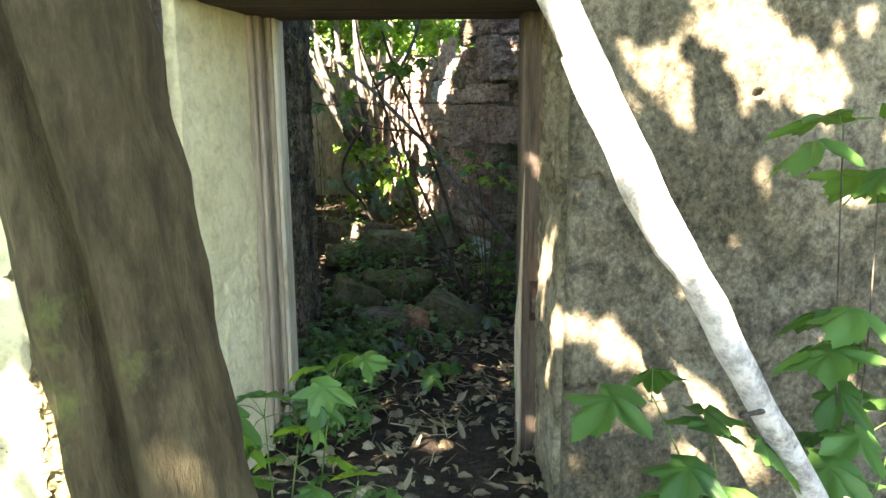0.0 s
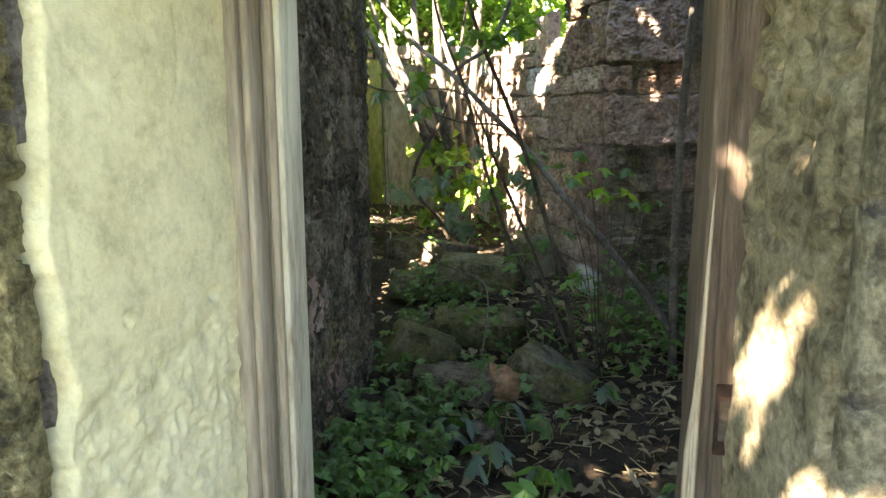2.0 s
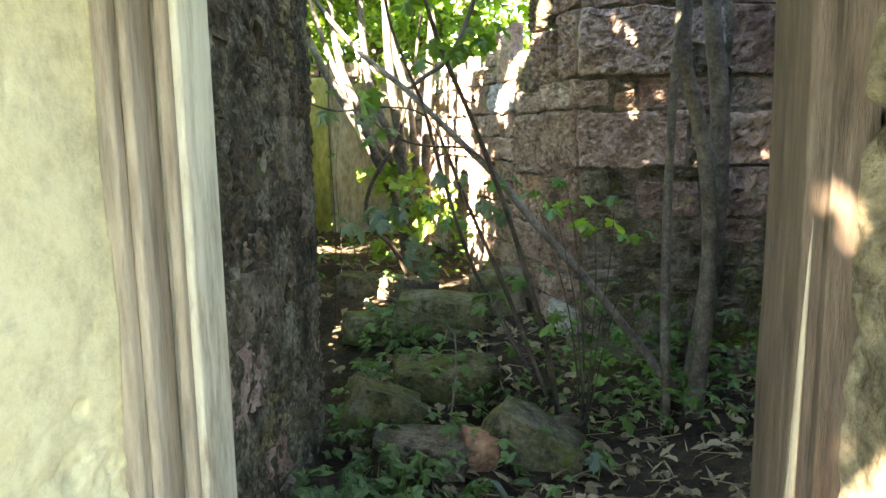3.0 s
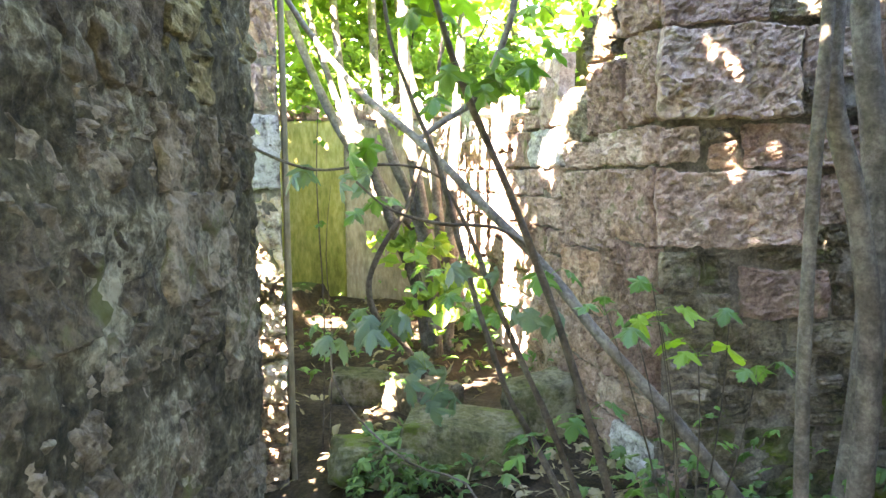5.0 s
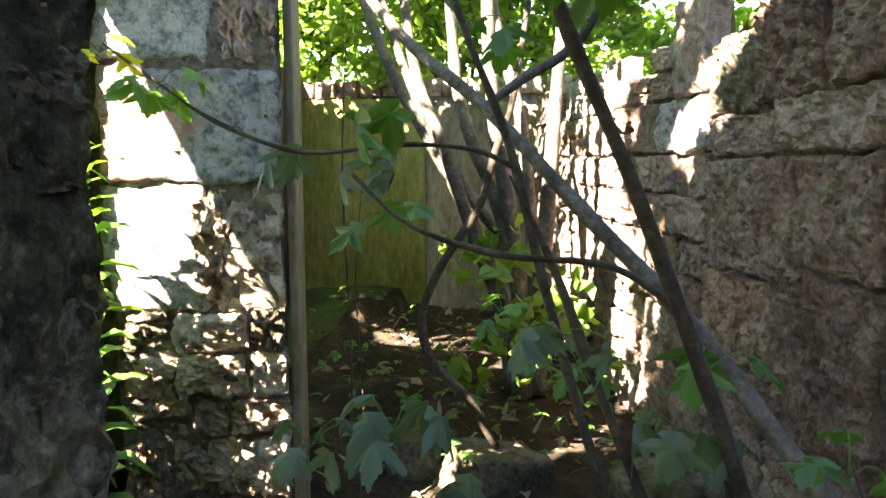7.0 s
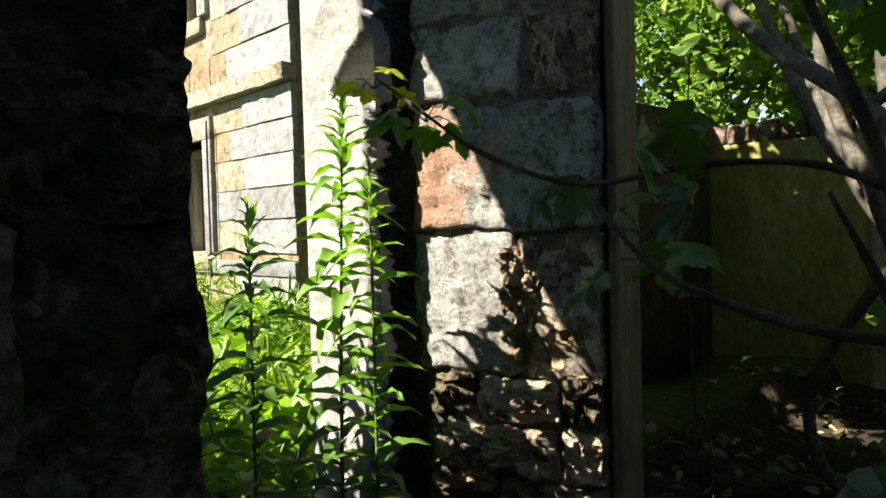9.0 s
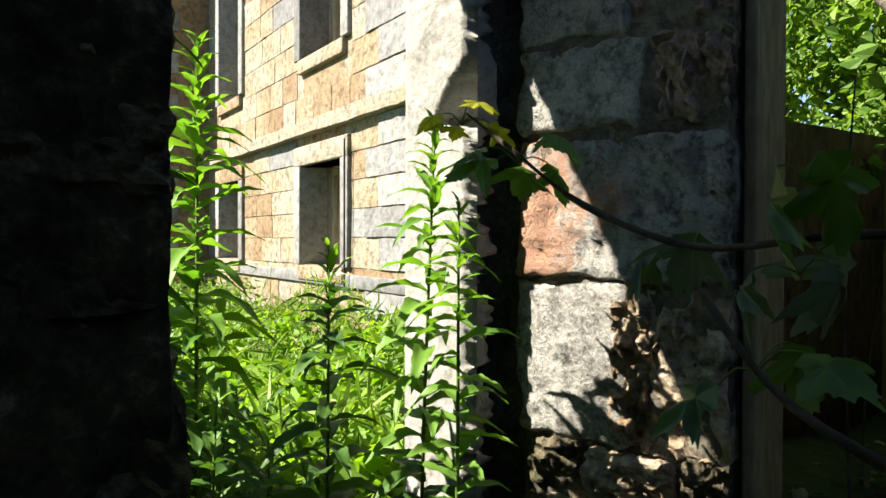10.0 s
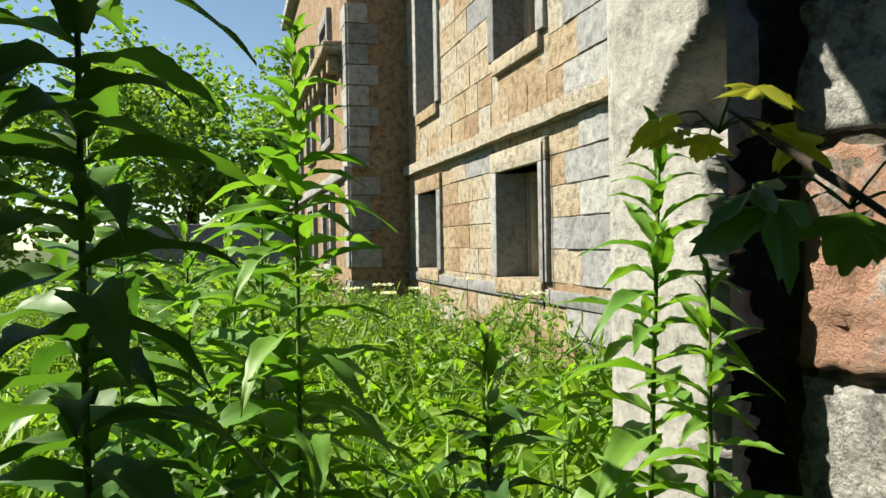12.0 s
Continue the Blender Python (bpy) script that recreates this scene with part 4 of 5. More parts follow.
thicket = root("sycamore_bush", (0.2, 5.15, 0.05))
tagged(thicket, "thin dark sycamore stems leaning across the passage", "bush")
stem_part(thicket, [(0.21, 5.12, 0.0), (0.15, 5.1, 0.35), (0.074, 5.1, 0.645), (-0.03, 5.1, 0.984), (-0.102, 5.1, 1.187), (-0.202, 5.1, 1.443), (-0.30, 5.1, 1.668), (-0.376, 5.1, 1.889), (-0.5, 5.15, 2.4), (-0.6, 5.2, 3.2)], [0.015, 0.014, 0.0135, 0.0125, 0.012, 0.0115, 0.011, 0.009, 0.007, 0.003])
stem_part(thicket, [(0.75, 5.2, 0.15), (0.354, 5.25, 0.652), (0.121, 5.35, 0.907), (-0.082, 5.5, 1.148), (-0.258, 5.6, 1.316), (-0.536, 5.8, 1.58), (-0.804, 5.95, 1.796), (-1.113, 6.15, 2.154), (-1.3, 6.3, 2.5), (-1.5, 6.5, 3.2)], [0.024, 0.021, 0.019, 0.018, 0.017, 0.016, 0.015, 0.013, 0.009, 0.004], GREYTWIG)
stem_part(thicket, [(0.18, 5.2, 0.05), (-0.033, 5.2, 0.614), (-0.141, 5.2, 0.864), (-0.232, 5.2, 1.08), (-0.308, 5.2, 1.278), (-0.382, 5.2, 1.429)], [0.012, 0.011, 0.010, 0.009, 0.007, 0.004])
stem_part(thicket, [(0.12, 5.4, 0.1), (-0.096, 5.5, 0.502), (-0.185, 5.5, 0.665), (-0.273, 5.5, 0.917), (-0.36, 5.5, 1.217), (-0.428, 5.5, 1.478), (-0.529, 5.5, 1.735), (-0.603, 5.5, 1.988), (-0.65, 5.5, 2.6)], [0.012, 0.012, 0.011, 0.010, 0.010, 0.009, 0.008, 0.007, 0.003])
stem_part(thicket, [(-0.15, 5.9, 2.35), (-0.176, 5.9, 2.071), (-0.265, 5.9, 1.84), (-0.345, 5.9, 1.723), (-0.45, 5.85, 1.65), (-0.536, 5.8, 1.58)], [0.012, 0.014, 0.014, 0.013, 0.012, 0.010], GREYTWIG)
stem_part(thicket, [(-0.10, 5.25, 1.20), (-0.217, 5.2, 1.286), (-0.398, 5.2, 1.301), (-0.551, 5.2, 1.347), (-0.657, 5.22, 1.431)], [0.006, 0.006, 0.005, 0.004, 0.0025])
# the twig that reaches out through the side opening
stem_part(thicket, [(-0.42, 5.5, 1.44), (-0.50, 5.47, 1.475), (-0.65, 5.46, 1.485), (-0.85, 5.45, 1.47), (-1.02, 5.41, 1.53), (-1.15, 5.38, 1.62), (-1.24, 5.35, 1.69)], [0.006, 0.0055, 0.005, 0.0045, 0.004, 0.003, 0.002])
rnd = random.Random(8)
sprig(thicket, Vector((-1.24, 5.34, 1.69)) - thicket.location, 6, 0.055, YELLOWS, rnd, 0.05)
sprig(thicket, Vector((-1.14, 5.38, 1.62)) - thicket.location, 5, 0.075, MAPLES, rnd, 0.06)
sprig(thicket, Vector((-0.68, 5.42, 1.56)) - thicket.location, 2, 0.125, MAPLES, rnd, 0.05, -60)
sprig(thicket, Vector((-0.70, 5.44, 1.46)) - thicket.location, 3, 0.11, BLUES, rnd, 0.07, -55)
sprig(thicket, Vector((-0.86, 5.45, 1.46)) - thicket.location, 2, 0.10, BLUES, rnd, 0.06, -35)
for at, n, s, ms, dr in (
        ((-0.20, 5.0, 1.71), 4, 0.10, MAPLES, -45), ((-0.31, 5.02, 1.76), 3, 0.085, MAPLES, -40), ((-0.15, 5.05, 1.80), 3, 0.09, MAPLES, -35), ((-0.42, 5.15, 1.93), 4, 0.08, MAPLES, -30), ((-0.05, 5.2, 1.92), 3, 0.08, YOUNGS, -30),
        ((-0.30, 5.2, 1.20), 4, 0.09, BLUES, -55), ((-0.09, 5.2, 1.02), 4, 0.10, BLUES, -50), ((-0.08, 5.2, 1.14), 3, 0.09, MAPLES, -30),
        ((-0.60, 5.25, 0.98), 5, 0.09, BLUES, -30), ((-0.45, 5.25, 0.85), 4, 0.09, BLUES, -60), ((-0.40, 5.25, 0.78), 3, 0.10, BLUES, -60),
        ((-0.40, 5.9, 0.95), 5, 0.08, MAPLES, -20), ((-0.30, 6.1, 0.85), 5, 0.09, MAPLES, -25), ((-0.55, 6.2, 1.0), 5, 0.075, MAPLES, -20),
        ((-0.62, 5.25, 1.38), 3, 0.09, MAPLES, -40), ((-0.42, 5.55, 1.74), 4, 0.09, MAPLES, -30), ((-0.48, 5.5, 2.0), 5, 0.10, YOUNGS, -30),
        ((0.05, 5.25, 0.70), 4, 0.09, MAPLES, -30), ((-0.10, 5.3, 0.55), 4, 0.10, MAPLES, -30), ((-0.40, 5.1, 2.0), 5, 0.11, YOUNGS, -40)):
    sprig(thicket, Vector(at) - thicket.location, n, s, ms, rnd, 0.09, dr)

bright = root("maple_sapling", (0.30, 5.0, 0.0))
tagged(bright, "bright green maple sapling in front of the stone wall", "sapling", group="maple saplings")
for at, n, s, ms in (((0.225, 5.0, 1.08), 3, 0.085, YOUNGS), ((0.333, 5.0, 0.97), 4, 0.10, YOUNGS), ((0.49, 5.0, 0.90), 3, 0.08, MAPLES), ((0.16, 5.0, 1.04), 3, 0.075, MAPLES), ((0.08, 5.0, 1.08), 3, 0.07, MAPLES), ((0.21, 5.02, 1.15), 2, 0.06, MAPLES), ((0.42, 5.02, 1.06), 2, 0.06, MAPLES), ((0.2, 5.0, 0.55), 4, 0.07, MAPLES), ((0.32, 5.05, 0.35), 4, 0.07, MAPLES)):
    p = Vector(at) - bright.location
    part("stem", tube([(0, 0, -0.02), p * 0.35 + Vector((0.02, 0, 0.12)), p * 0.7 + Vector((0.02, 0, 0.06)), p], [0.0035, 0.003, 0.0022, 0.0014], 6), TWIG, bright)
    sprig(bright, p, n, s, ms, rnd, 0.07, -25)

pole_tree = root("young_ash_tree", (0.8, 5.25, 0.0))
tagged(pole_tree, "clump of upright grey young ash stems beside the stone wall", "tree")
stem_part(pole_tree, [(0.715, 5.2, -0.05), (0.69, 5.2, 0.8), (0.697, 5.2, 1.43), (0.716, 5.2, 1.91), (0.72, 5.2, 2.7), (0.7, 5.1, 4.0)], [0.024, 0.021, 0.019, 0.018, 0.014, 0.008], GREYTWIG)
stem_part(pole_tree, [(0.86, 5.25, -0.05), (0.90, 5.25, 0.79), (0.854, 5.25, 1.28), (0.765, 5.25, 1.63), (0.754, 5.25, 1.92), (0.80, 5.25, 2.8), (0.9, 5.1, 4.2)], [0.045, 0.036, 0.034, 0.032, 0.03, 0.025, 0.012], GREYTWIG)
stem_part(pole_tree, [(0.88, 5.42, -0.05), (0.98, 5.45, 0.75), (0.986, 5.45, 1.43), (0.924, 5.45, 1.95), (0.85, 5.4, 2.9), (0.7, 5.3, 4.0)], [0.055, 0.048, 0.045, 0.042, 0.03, 0.015], GREYTWIG)
# unseen crown, spread south of its stems to keep sun off the stone wall
cover = np.column_stack([rng.uniform(-2.0, 2.6, 7200), rng.uniform(1.6, 3.8, 7200), rng.uniform(3.75, 4.7, 7200)])
hole = np.array([noise.noise(Vector((p[0] * 1.4, p[1] * 1.4, p[2]))) for p in cover])
open_side = (cover[:, 0] < -1.0) & (cover[:, 1] > 3.7)
leaf_cloud("crown", cover[(hole > -0.45) & ~open_side] - np.array(pole_tree.location), 0.16, CANOPY, pole_tree, 6, 0.85, 0.55)["label"] = "dense unseen crown added to shade the roofless passage"

# extra leaves out of view, added to break up sun on the diagonal wall
side = np.column_stack([rng.uniform(-1.5, -0.5, 3000), rng.uniform(3.4, 5.0, 3000), rng.uniform(4.0, 4.5, 3000)])
hole = np.array([noise.noise(Vector(((p[0] + 0.47 * p[2]) * 6, (p[1] + 0.98 * p[2]) * 4, 2.5))) + 0.5 * noise.noise(Vector(((p[0] + 0.47 * p[2]) * 13, (p[1] + 0.98 * p[2]) * 9, 6.5))) for p in side])
leaf_cloud("crown", side[hole > -0.22] - np.array(pole_tree.location), 0.10, CANOPY, pole_tree, 7, 0.85, 0.55)["label"] = "unseen leaf cover added to dapple the diagonal wall"

coppice = root("hazel_coppice", (-0.68, 7.6, 0.3))
tagged(coppice, "coppiced tree of many pale leaning stems in the far room", "tree")
for k, pts in enumerate(([(-0.65, 7.6, 0.3), (-0.65, 7.6, 0.70), (-0.715, 7.6, 1.0), (-0.916, 7.6, 1.24), (-1.18, 7.6, 1.68), (-1.37, 7.6, 2.17), (-1.6, 7.6, 3.0)],
                         [(-0.68, 7.5, 0.3), (-0.673, 7.5, 0.71), (-0.77, 7.5, 1.18), (-0.96, 7.5, 1.67), (-1.02, 7.5, 2.15), (-1.05, 7.5, 3.2)],
                         [(-0.63, 7.7, 0.3), (-0.625, 7.7, 0.68), (-0.656, 7.7, 1.17), (-0.72, 7.7, 1.68), (-0.85, 7.7, 2.18), (-1.0, 7.7, 3.3)],
                         [(-0.72, 7.6, 0.3), (-0.78, 7.6, 0.7), (-0.92, 7.55, 1.1), (-1.05, 7.5, 1.5), (-1.22, 7.5, 2.0), (-1.3, 7.5, 3.0)],
                         [(-0.60, 7.6, 0.3), (-0.58, 7.6, 0.9), (-0.55, 7.6, 1.5), (-0.50, 7.6, 2.2), (-0.45, 7.6, 3.2)],
                         [(-0.70, 7.65, 0.3), (-0.82, 7.7, 0.8), (-1.05, 7.75, 1.3), (-1.4, 7.8, 1.9), (-1.7, 7.9, 2.6)],
                         [(-0.66, 7.55, 0.3), (-0.70, 7.5, 1.0), (-0.80, 7.4, 1.7), (-0.82, 7.35, 2.4), (-0.8, 7.3, 3.4)])):
    stem_part(coppice, pts, [0.045, 0.04, 0.035, 0.03, 0.026, 0.02, 0.01], GREYTWIG, 0.006)
stem_part(coppice, [(-0.62, 6.5, 0.45), (-0.702, 6.4, 0.65), (-0.826, 6.4, 0.775), (-0.861, 6.4, 0.926), (-0.796, 6.4, 1.10), (-0.669, 6.4, 1.297), (-0.618, 6.4, 1.467), (-0.555, 6.4, 1.66), (-0.5, 6.45, 2.1)], [0.016, 0.016, 0.016, 0.015, 0.014, 0.013, 0.012, 0.011, 0.006])
# many clumps hang clear of the stems, unseen, added to shade the far room
pts = blobs(12, [(-1.3, 7.6, 3.0), (-0.6, 7.6, 3.3), (-1.8, 8.2, 3.2), (-0.2, 8.3, 3.4), (-2.6, 6.9, 3.3), (-2.2, 7.5, 3.5), (-3.0, 6.5, 3.7), (-2.7, 7.4, 3.0), (-3.3, 7.2, 3.5), (-3.0, 7.6, 3.2), (-3.6, 6.8, 3.8), (-2.5, 6.5, 3.9), (-3.0, 5.7, 3.4), (-2.7, 5.9, 3.7), (-1.4, 8.8, 3.8), (-0.7, 9.2, 3.9), (-2.2, 9.0, 3.9), (-0.2, 9.6, 3.6), (-1.2, 9.8, 4.2), (-1.9, 9.9, 4.0), (-0.6, 8.6, 4.2), (-1.6, 10.2, 2.9), (-2.3, 10.0, 3.3), (-0.9, 10.1, 3.1)], 420, (0.55, 0.5, 0.35))
leaf_cloud("crown", pts - np.array(coppice.location), 0.11, MEADOW, coppice, 13, 0.7, 0.4)
# two leaf layers overhead, out of view, added to block sun and sky
cover = np.concatenate([np.column_stack([rng.uniform(-2.8, 0.2, 3200), rng.uniform(7.9, 10.3, 3200), rng.uniform(3.6, 4.3, 3200)]), np.column_stack([rng.uniform(-4.2, -2.25, 2600), rng.uniform(5.6, 7.4, 2600), rng.uniform(3.5, 4.2, 2600)])])
hole = np.array([noise.noise(Vector((p[0] * 1.6, p[1] * 1.6, 5 + p[2]))) for p in cover])
leaf_cloud("crown", cover[hole > -0.38] - np.array(coppice.location), 0.15, CANOPY, coppice, 16, 0.85, 0.55)["label"] = "unseen leaf cover added to darken the far room"
pts = blobs(14, [(-0.75, 7.3, 0.85), (-0.55, 7.0, 0.75), (-0.9, 7.5, 1.0)], 60, (0.18, 0.2, 0.14))
tagged(leaf_cloud("low_foliage", pts - np.array(coppice.location), 0.09, MEADOW, coppice, 15, 0.75, 0.4), kind="stuff")

vine = root("bramble_shoot", (-0.3, 5.2, 0.3))
tagged(vine, "thin pale bare shoot arching over the stones", "shoot")
part("stem", tube([(0.0, -0.3, -0.25), (0.02, 0.0, 0.12), (-0.2, 0, 0.24), (-0.36, 0, 0.38), (-0.44, 0, 0.52), (-0.44, 0, 0.66)], [0.005, 0.0045, 0.004, 0.0035, 0.003, 0.002], 6), GREYTWIG, vine)
sprig(vine, (-0.44, 0, 0.66), 6, 0.07, BLUES, rnd, 0.07, -25)
ivy_vine = root("climbing_stem", (-1.05, 6.0, 0.3))
tagged(ivy_vine, "thin dry creeper stems hanging beside the jamb", "creeper")
part("stem", tube([(0.03, 0.08, -0.1), (0.05, 0.09, 0.5), (0.035, 0.08, 1.1), (0.05, 0.09, 1.5)], [0.004, 0.0035, 0.003, 0.0015], 6), TWIG, ivy_vine)
part("stem", tube([(0.05, 0.12, -0.1), (0.075, 0.12, 0.4), (0.06, 0.11, 0.8), (0.085, 0.12, 1.1)], [0.003, 0.0028, 0.002, 0.001], 6), TWIG, ivy_vine)
for z in (0.35, 0.6, 0.95, 1.3):
    sprig(ivy_vine, (0.05, 0.09, z), 2, 0.03, MAPLES, rnd, 0.03, -40)

# growth on the far wall and beyond it
bush = root("elder_bush", (-1.2, 9.8, 2.0))
tagged(bush, "leafy bush growing over the end wall", "bush")
for k in range(6):
    part("stem", tube([(0.1 * k - 0.4, 0.0, 0.0), (0.25 * k - 0.7, 0.1, 0.4), (0.4 * k - 1.1, 0.15, 0.9 + 0.1 * (k % 3))], [0.02, 0.014, 0.006], 6), TWIG, bush)
pts = blobs(21, [(-2.3, 9.7, 2.25), (-1.7, 9.6, 2.2), (-1.0, 9.9, 2.4), (-0.3, 10.0, 2.6), (-2.6, 10.0, 2.7), (-1.4, 10.2, 3.0), (-3.2, 10.3, 2.6), (-3.6, 9.8, 2.9), (-4.0, 10.8, 3.4), (-3.3, 10.0, 2.35), (-2.9, 10.2, 2.8), (-3.7, 10.1, 2.5), (-3.1, 9.95, 2.2), (-3.5, 10.3, 3.0)], 480, (0.35, 0.25, 0.22))
leaf_cloud("crown", pts - np.array(bush.location), 0.085, MEADOW, bush, 22, 0.65, 0.4)


def tree(name, at, height, radius, label, seed, count=1500, leaf=0.16, lean=0.0):
    r = random.Random(seed)
    ob = root(name, at)
    tagged(ob, label, "tree", group="trees beyond the walls")
    part("trunk", tube([(0, 0, -0.2), (0.05, 0, height * 0.3), (lean * 0.5, 0.1, height * 0.6), (lean, 0, height * 0.95)], [height * 0.028, height * 0.023, height * 0.016, height * 0.004], 10, 0.02), BARK, ob)
    centres = []
    for k in range(9):
        a, z = r.uniform(0, 6.28), height * r.uniform(0.35, 0.95)
        q = (lean * z / height + radius * r.uniform(0.3, 0.8) * math.cos(a), radius * r.uniform(0.3, 0.8) * math.sin(a), z)
        centres.append(q)
        part("limb", tube([(lean * 0.4 * z / height, 0, z * 0.7), (q[0] * 0.5, q[1] * 0.5, z * 0.9), q], [height * 0.01, height * 0.006, height * 0.002], 6), BARK, ob)
    centres += [(lean, 0, height * 0.85)]
    leaf_cloud("crown", blobs(seed, centres, count // 10, (radius * 0.42, radius * 0.42, radius * 0.32)), leaf, MEADOW, ob, seed, 0.65, 0.4)
    return ob


tree("sycamore_tree", (-1.6, 12.2, 0), 6.0, 1.8, "slender sunlit tree behind the end wall", 31, 4200, 0.13)
tree("sycamore_tree", (0.6, 11.6, 0), 6.5, 1.9, "leafy tree behind the end wall", 32, 4200, 0.13)
tree("sycamore_tree", (-3.7, 11.4, 0), 5.5, 1.8, "leafy tree close behind the end wall", 37, 6500, 0.13)
tree("ash_tree", (-3.0, 14.5, 0), 8.0, 2.3, "tall sunlit ash tree beyond the ruin", 33, 4200, 0.15)
tree("ash_tree", (2.9, 9.4, 0), 6.0, 1.7, "leafy tree behind the ruined stone wall", 34, 3600, 0.13)
tree("ash_tree", (-0.3, 16.5, 0), 9.0, 2.8, "broad tree beyond the ruin", 35, 4200, 0.18)
tree("ash_tree", (3.4, 13.5, 0), 8.0, 2.5, "broad tree beyond the stone wall", 36, 3600, 0.18)

# ---- rubble and floor growth ----


def rock(at, size, material, label, seed, turn=(0, 0, 0), category="stone"):
    bm = bmesh.new()
    bmesh.ops.create_cube(bm, size=1)
    bmesh.ops.subdivide_edges(bm, edges=bm.edges[:], cuts=5, use_grid_fill=True)
    for v in bm.verts:
        c = v.co.copy()
        m = max(abs(c.x), abs(c.y), abs(c.z))
        v.co = c * (0.80 + 0.2 * m / max(c.length, 0.01))
        v.co += noise.noise_vector(c * 2.2 + Vector((seed * 7.3, 0, 0))) * 0.10 + noise.noise_vector(c * 6 + Vector((seed, 3, 0))) * 0.035
        v.co = Vector((v.co.x * size[0], v.co.y * size[1], v.co.z * size[2]))
    ob = obj("fallen_stone", bm, material)
    ob.matrix_basis = pose(*at, *turn)
    return tagged(ob, label, category, group="fallen stones")


rock((-0.33, 5.35, 0.12), (0.52, 0.30, 0.24), MOSS, "mossy flat slab fallen on the floor", 1, (6, 4, 8))
rock((-0.40, 4.68, 0.06), (0.40, 0.26, 0.17), DARKSTONE, "grey tumbled block lying among ivy", 2, (0, 5, -6))
rock((-0.17, 4.68, 0.075), (0.14, 0.16, 0.16), BRICK, "broken orange brick end in the rubble", 3, (0, 8, 10), "brick")
rock((0.05, 4.72, 0.08), (0.40, 0.22, 0.24), MOSS, "dark tilted slab leaning in the rubble", 4, (0, 26, -12))
rock((-0.60, 4.90, 0.12), (0.34, 0.26, 0.28), MOSS, "mossy block beside the passage wall", 5, (0, 24, 15))
rock((-0.38, 6.0, 0.30), (0.52, 0.32, 0.26), MOSS, "moss-green squared block on the rubble", 6, (4, 2, 4))
rock((-0.75, 5.9, 0.26), (0.36, 0.24, 0.16), MOSS, "low mossy stone half buried in leaves", 7, (0, 4, 20))
rock((-0.62, 6.5, 0.34), (0.34, 0.25, 0.2), DARKSTONE, "dark stone on the heap of rubble", 8, (0, 10, 40))
rock((-0.05, 6.35, 0.36), (0.32, 0.26, 0.3), MOSS, "mossy stone at the foot of the wall", 9, (0, -8, 12))
rock((0.55, 5.62, 0.12), (0.5, 0.28, 0.26), MOSS, "green damp block at the foot of the wall", 10, (3, 0, 4))
rock((0.20, 5.0, 0.03), (0.2, 0.16, 0.10), DARKSTONE, "small broken stone on the soil", 11, (0, 0, 30))
rock((-0.25, 4.2, 0.02), (0.16, 0.14, 0.09), DARKSTONE, "small broken stone on the soil", 12, (0, 0, 70))
rock((-0.95, 6.6, 0.34), (0.3, 0.24, 0.2), MOSS, "mossy stone in the far room", 13, (0, 6, 0))


def scatter(seed, n, x0, x1, y0, y1, lift, weight=None):
    r = np.random.default_rng(seed)
    out = []
    while len(out) < n:
        x, y = r.uniform(x0, x1), r.uniform(y0, y1)
        if weight and r.random() > weight(x, y):
            continue
        out.append((x, y, ground_z(x, y) + r.uniform(*lift)))
    return np.array(out)


CURLED = [maple_mesh(1.0, LITTER, d, 50 + k) for k, d in enumerate((0.6, 0.9))] + [lance_mesh(1.0, w, LITTER, d, 60 + k) for k, (w, d) in enumerate(((0.45, 0.5), (0.35, -0.3), (0.5, 0.3), (0.12, 0.2), (0.10, -0.2)))]
litter = shaped_cloud("leaf_litter", np.concatenate([scatter(51, 2600, -0.7, 1.9, 2.0, 6.3, (0.006, 0.03)), scatter(52, 500, -2.2, 0.4, 5.4, 9.3, (0.006, 0.04)), scatter(53, 500, -1.5, 2.0, 0.2, 2.3, (0.004, 0.03))]), 0.07, CURLED, LITTER, 54, 0.3)
tagged(litter, "dry brown and pale fallen leaves and bits of stalk", "leaf litter", kind="stuff")


def ivy_weight(x, y):
    w = max(0.0, 1 - abs(x + 0.66) / 0.42) + 0.7 * max(0.0, 1 - math.hypot(x + 0.25, y - 4.4) / 0.5) + 0.35 * max(0.0, 1 - abs(y - 5.4) / 0.6)
    return min(1.0, w * (0.5 + noise.noise(Vector((x * 3, y * 3, 4)))))


ivy = shaped_cloud("ground_ivy", scatter(55, 1000, -0.8, 1.4, 2.9, 6.0, (0.03, 0.18), ivy_weight), 0.06, MAPLES[:2] + BLUES[:1], IVY, 56, 0.45)
tagged(ivy, "dark green ground ivy and seedlings over the floor", "ground cover", kind="stuff")
herbs = shaped_cloud("ground_herbs", np.concatenate([scatter(57, 240, -0.72, -0.35, 2.9, 4.0, (0.05, 0.22)), scatter(58, 260, -2.0, 0.2, 6.2, 8.8, (0.03, 0.3), lambda x, y: 0.5 + noise.noise(Vector((x * 2, y * 2, 6)))), scatter(59, 260, 0.35, 1.6, 5.0, 5.75, (0.05, 0.45))]), 0.055, MAPLES + LANCES[:1], MAPLE, 60, 0.45)
tagged(herbs, "small green herbs along the foot of the walls", "ground cover", kind="stuff")
straw_v, straw_f = [], []
r = random.Random(76)
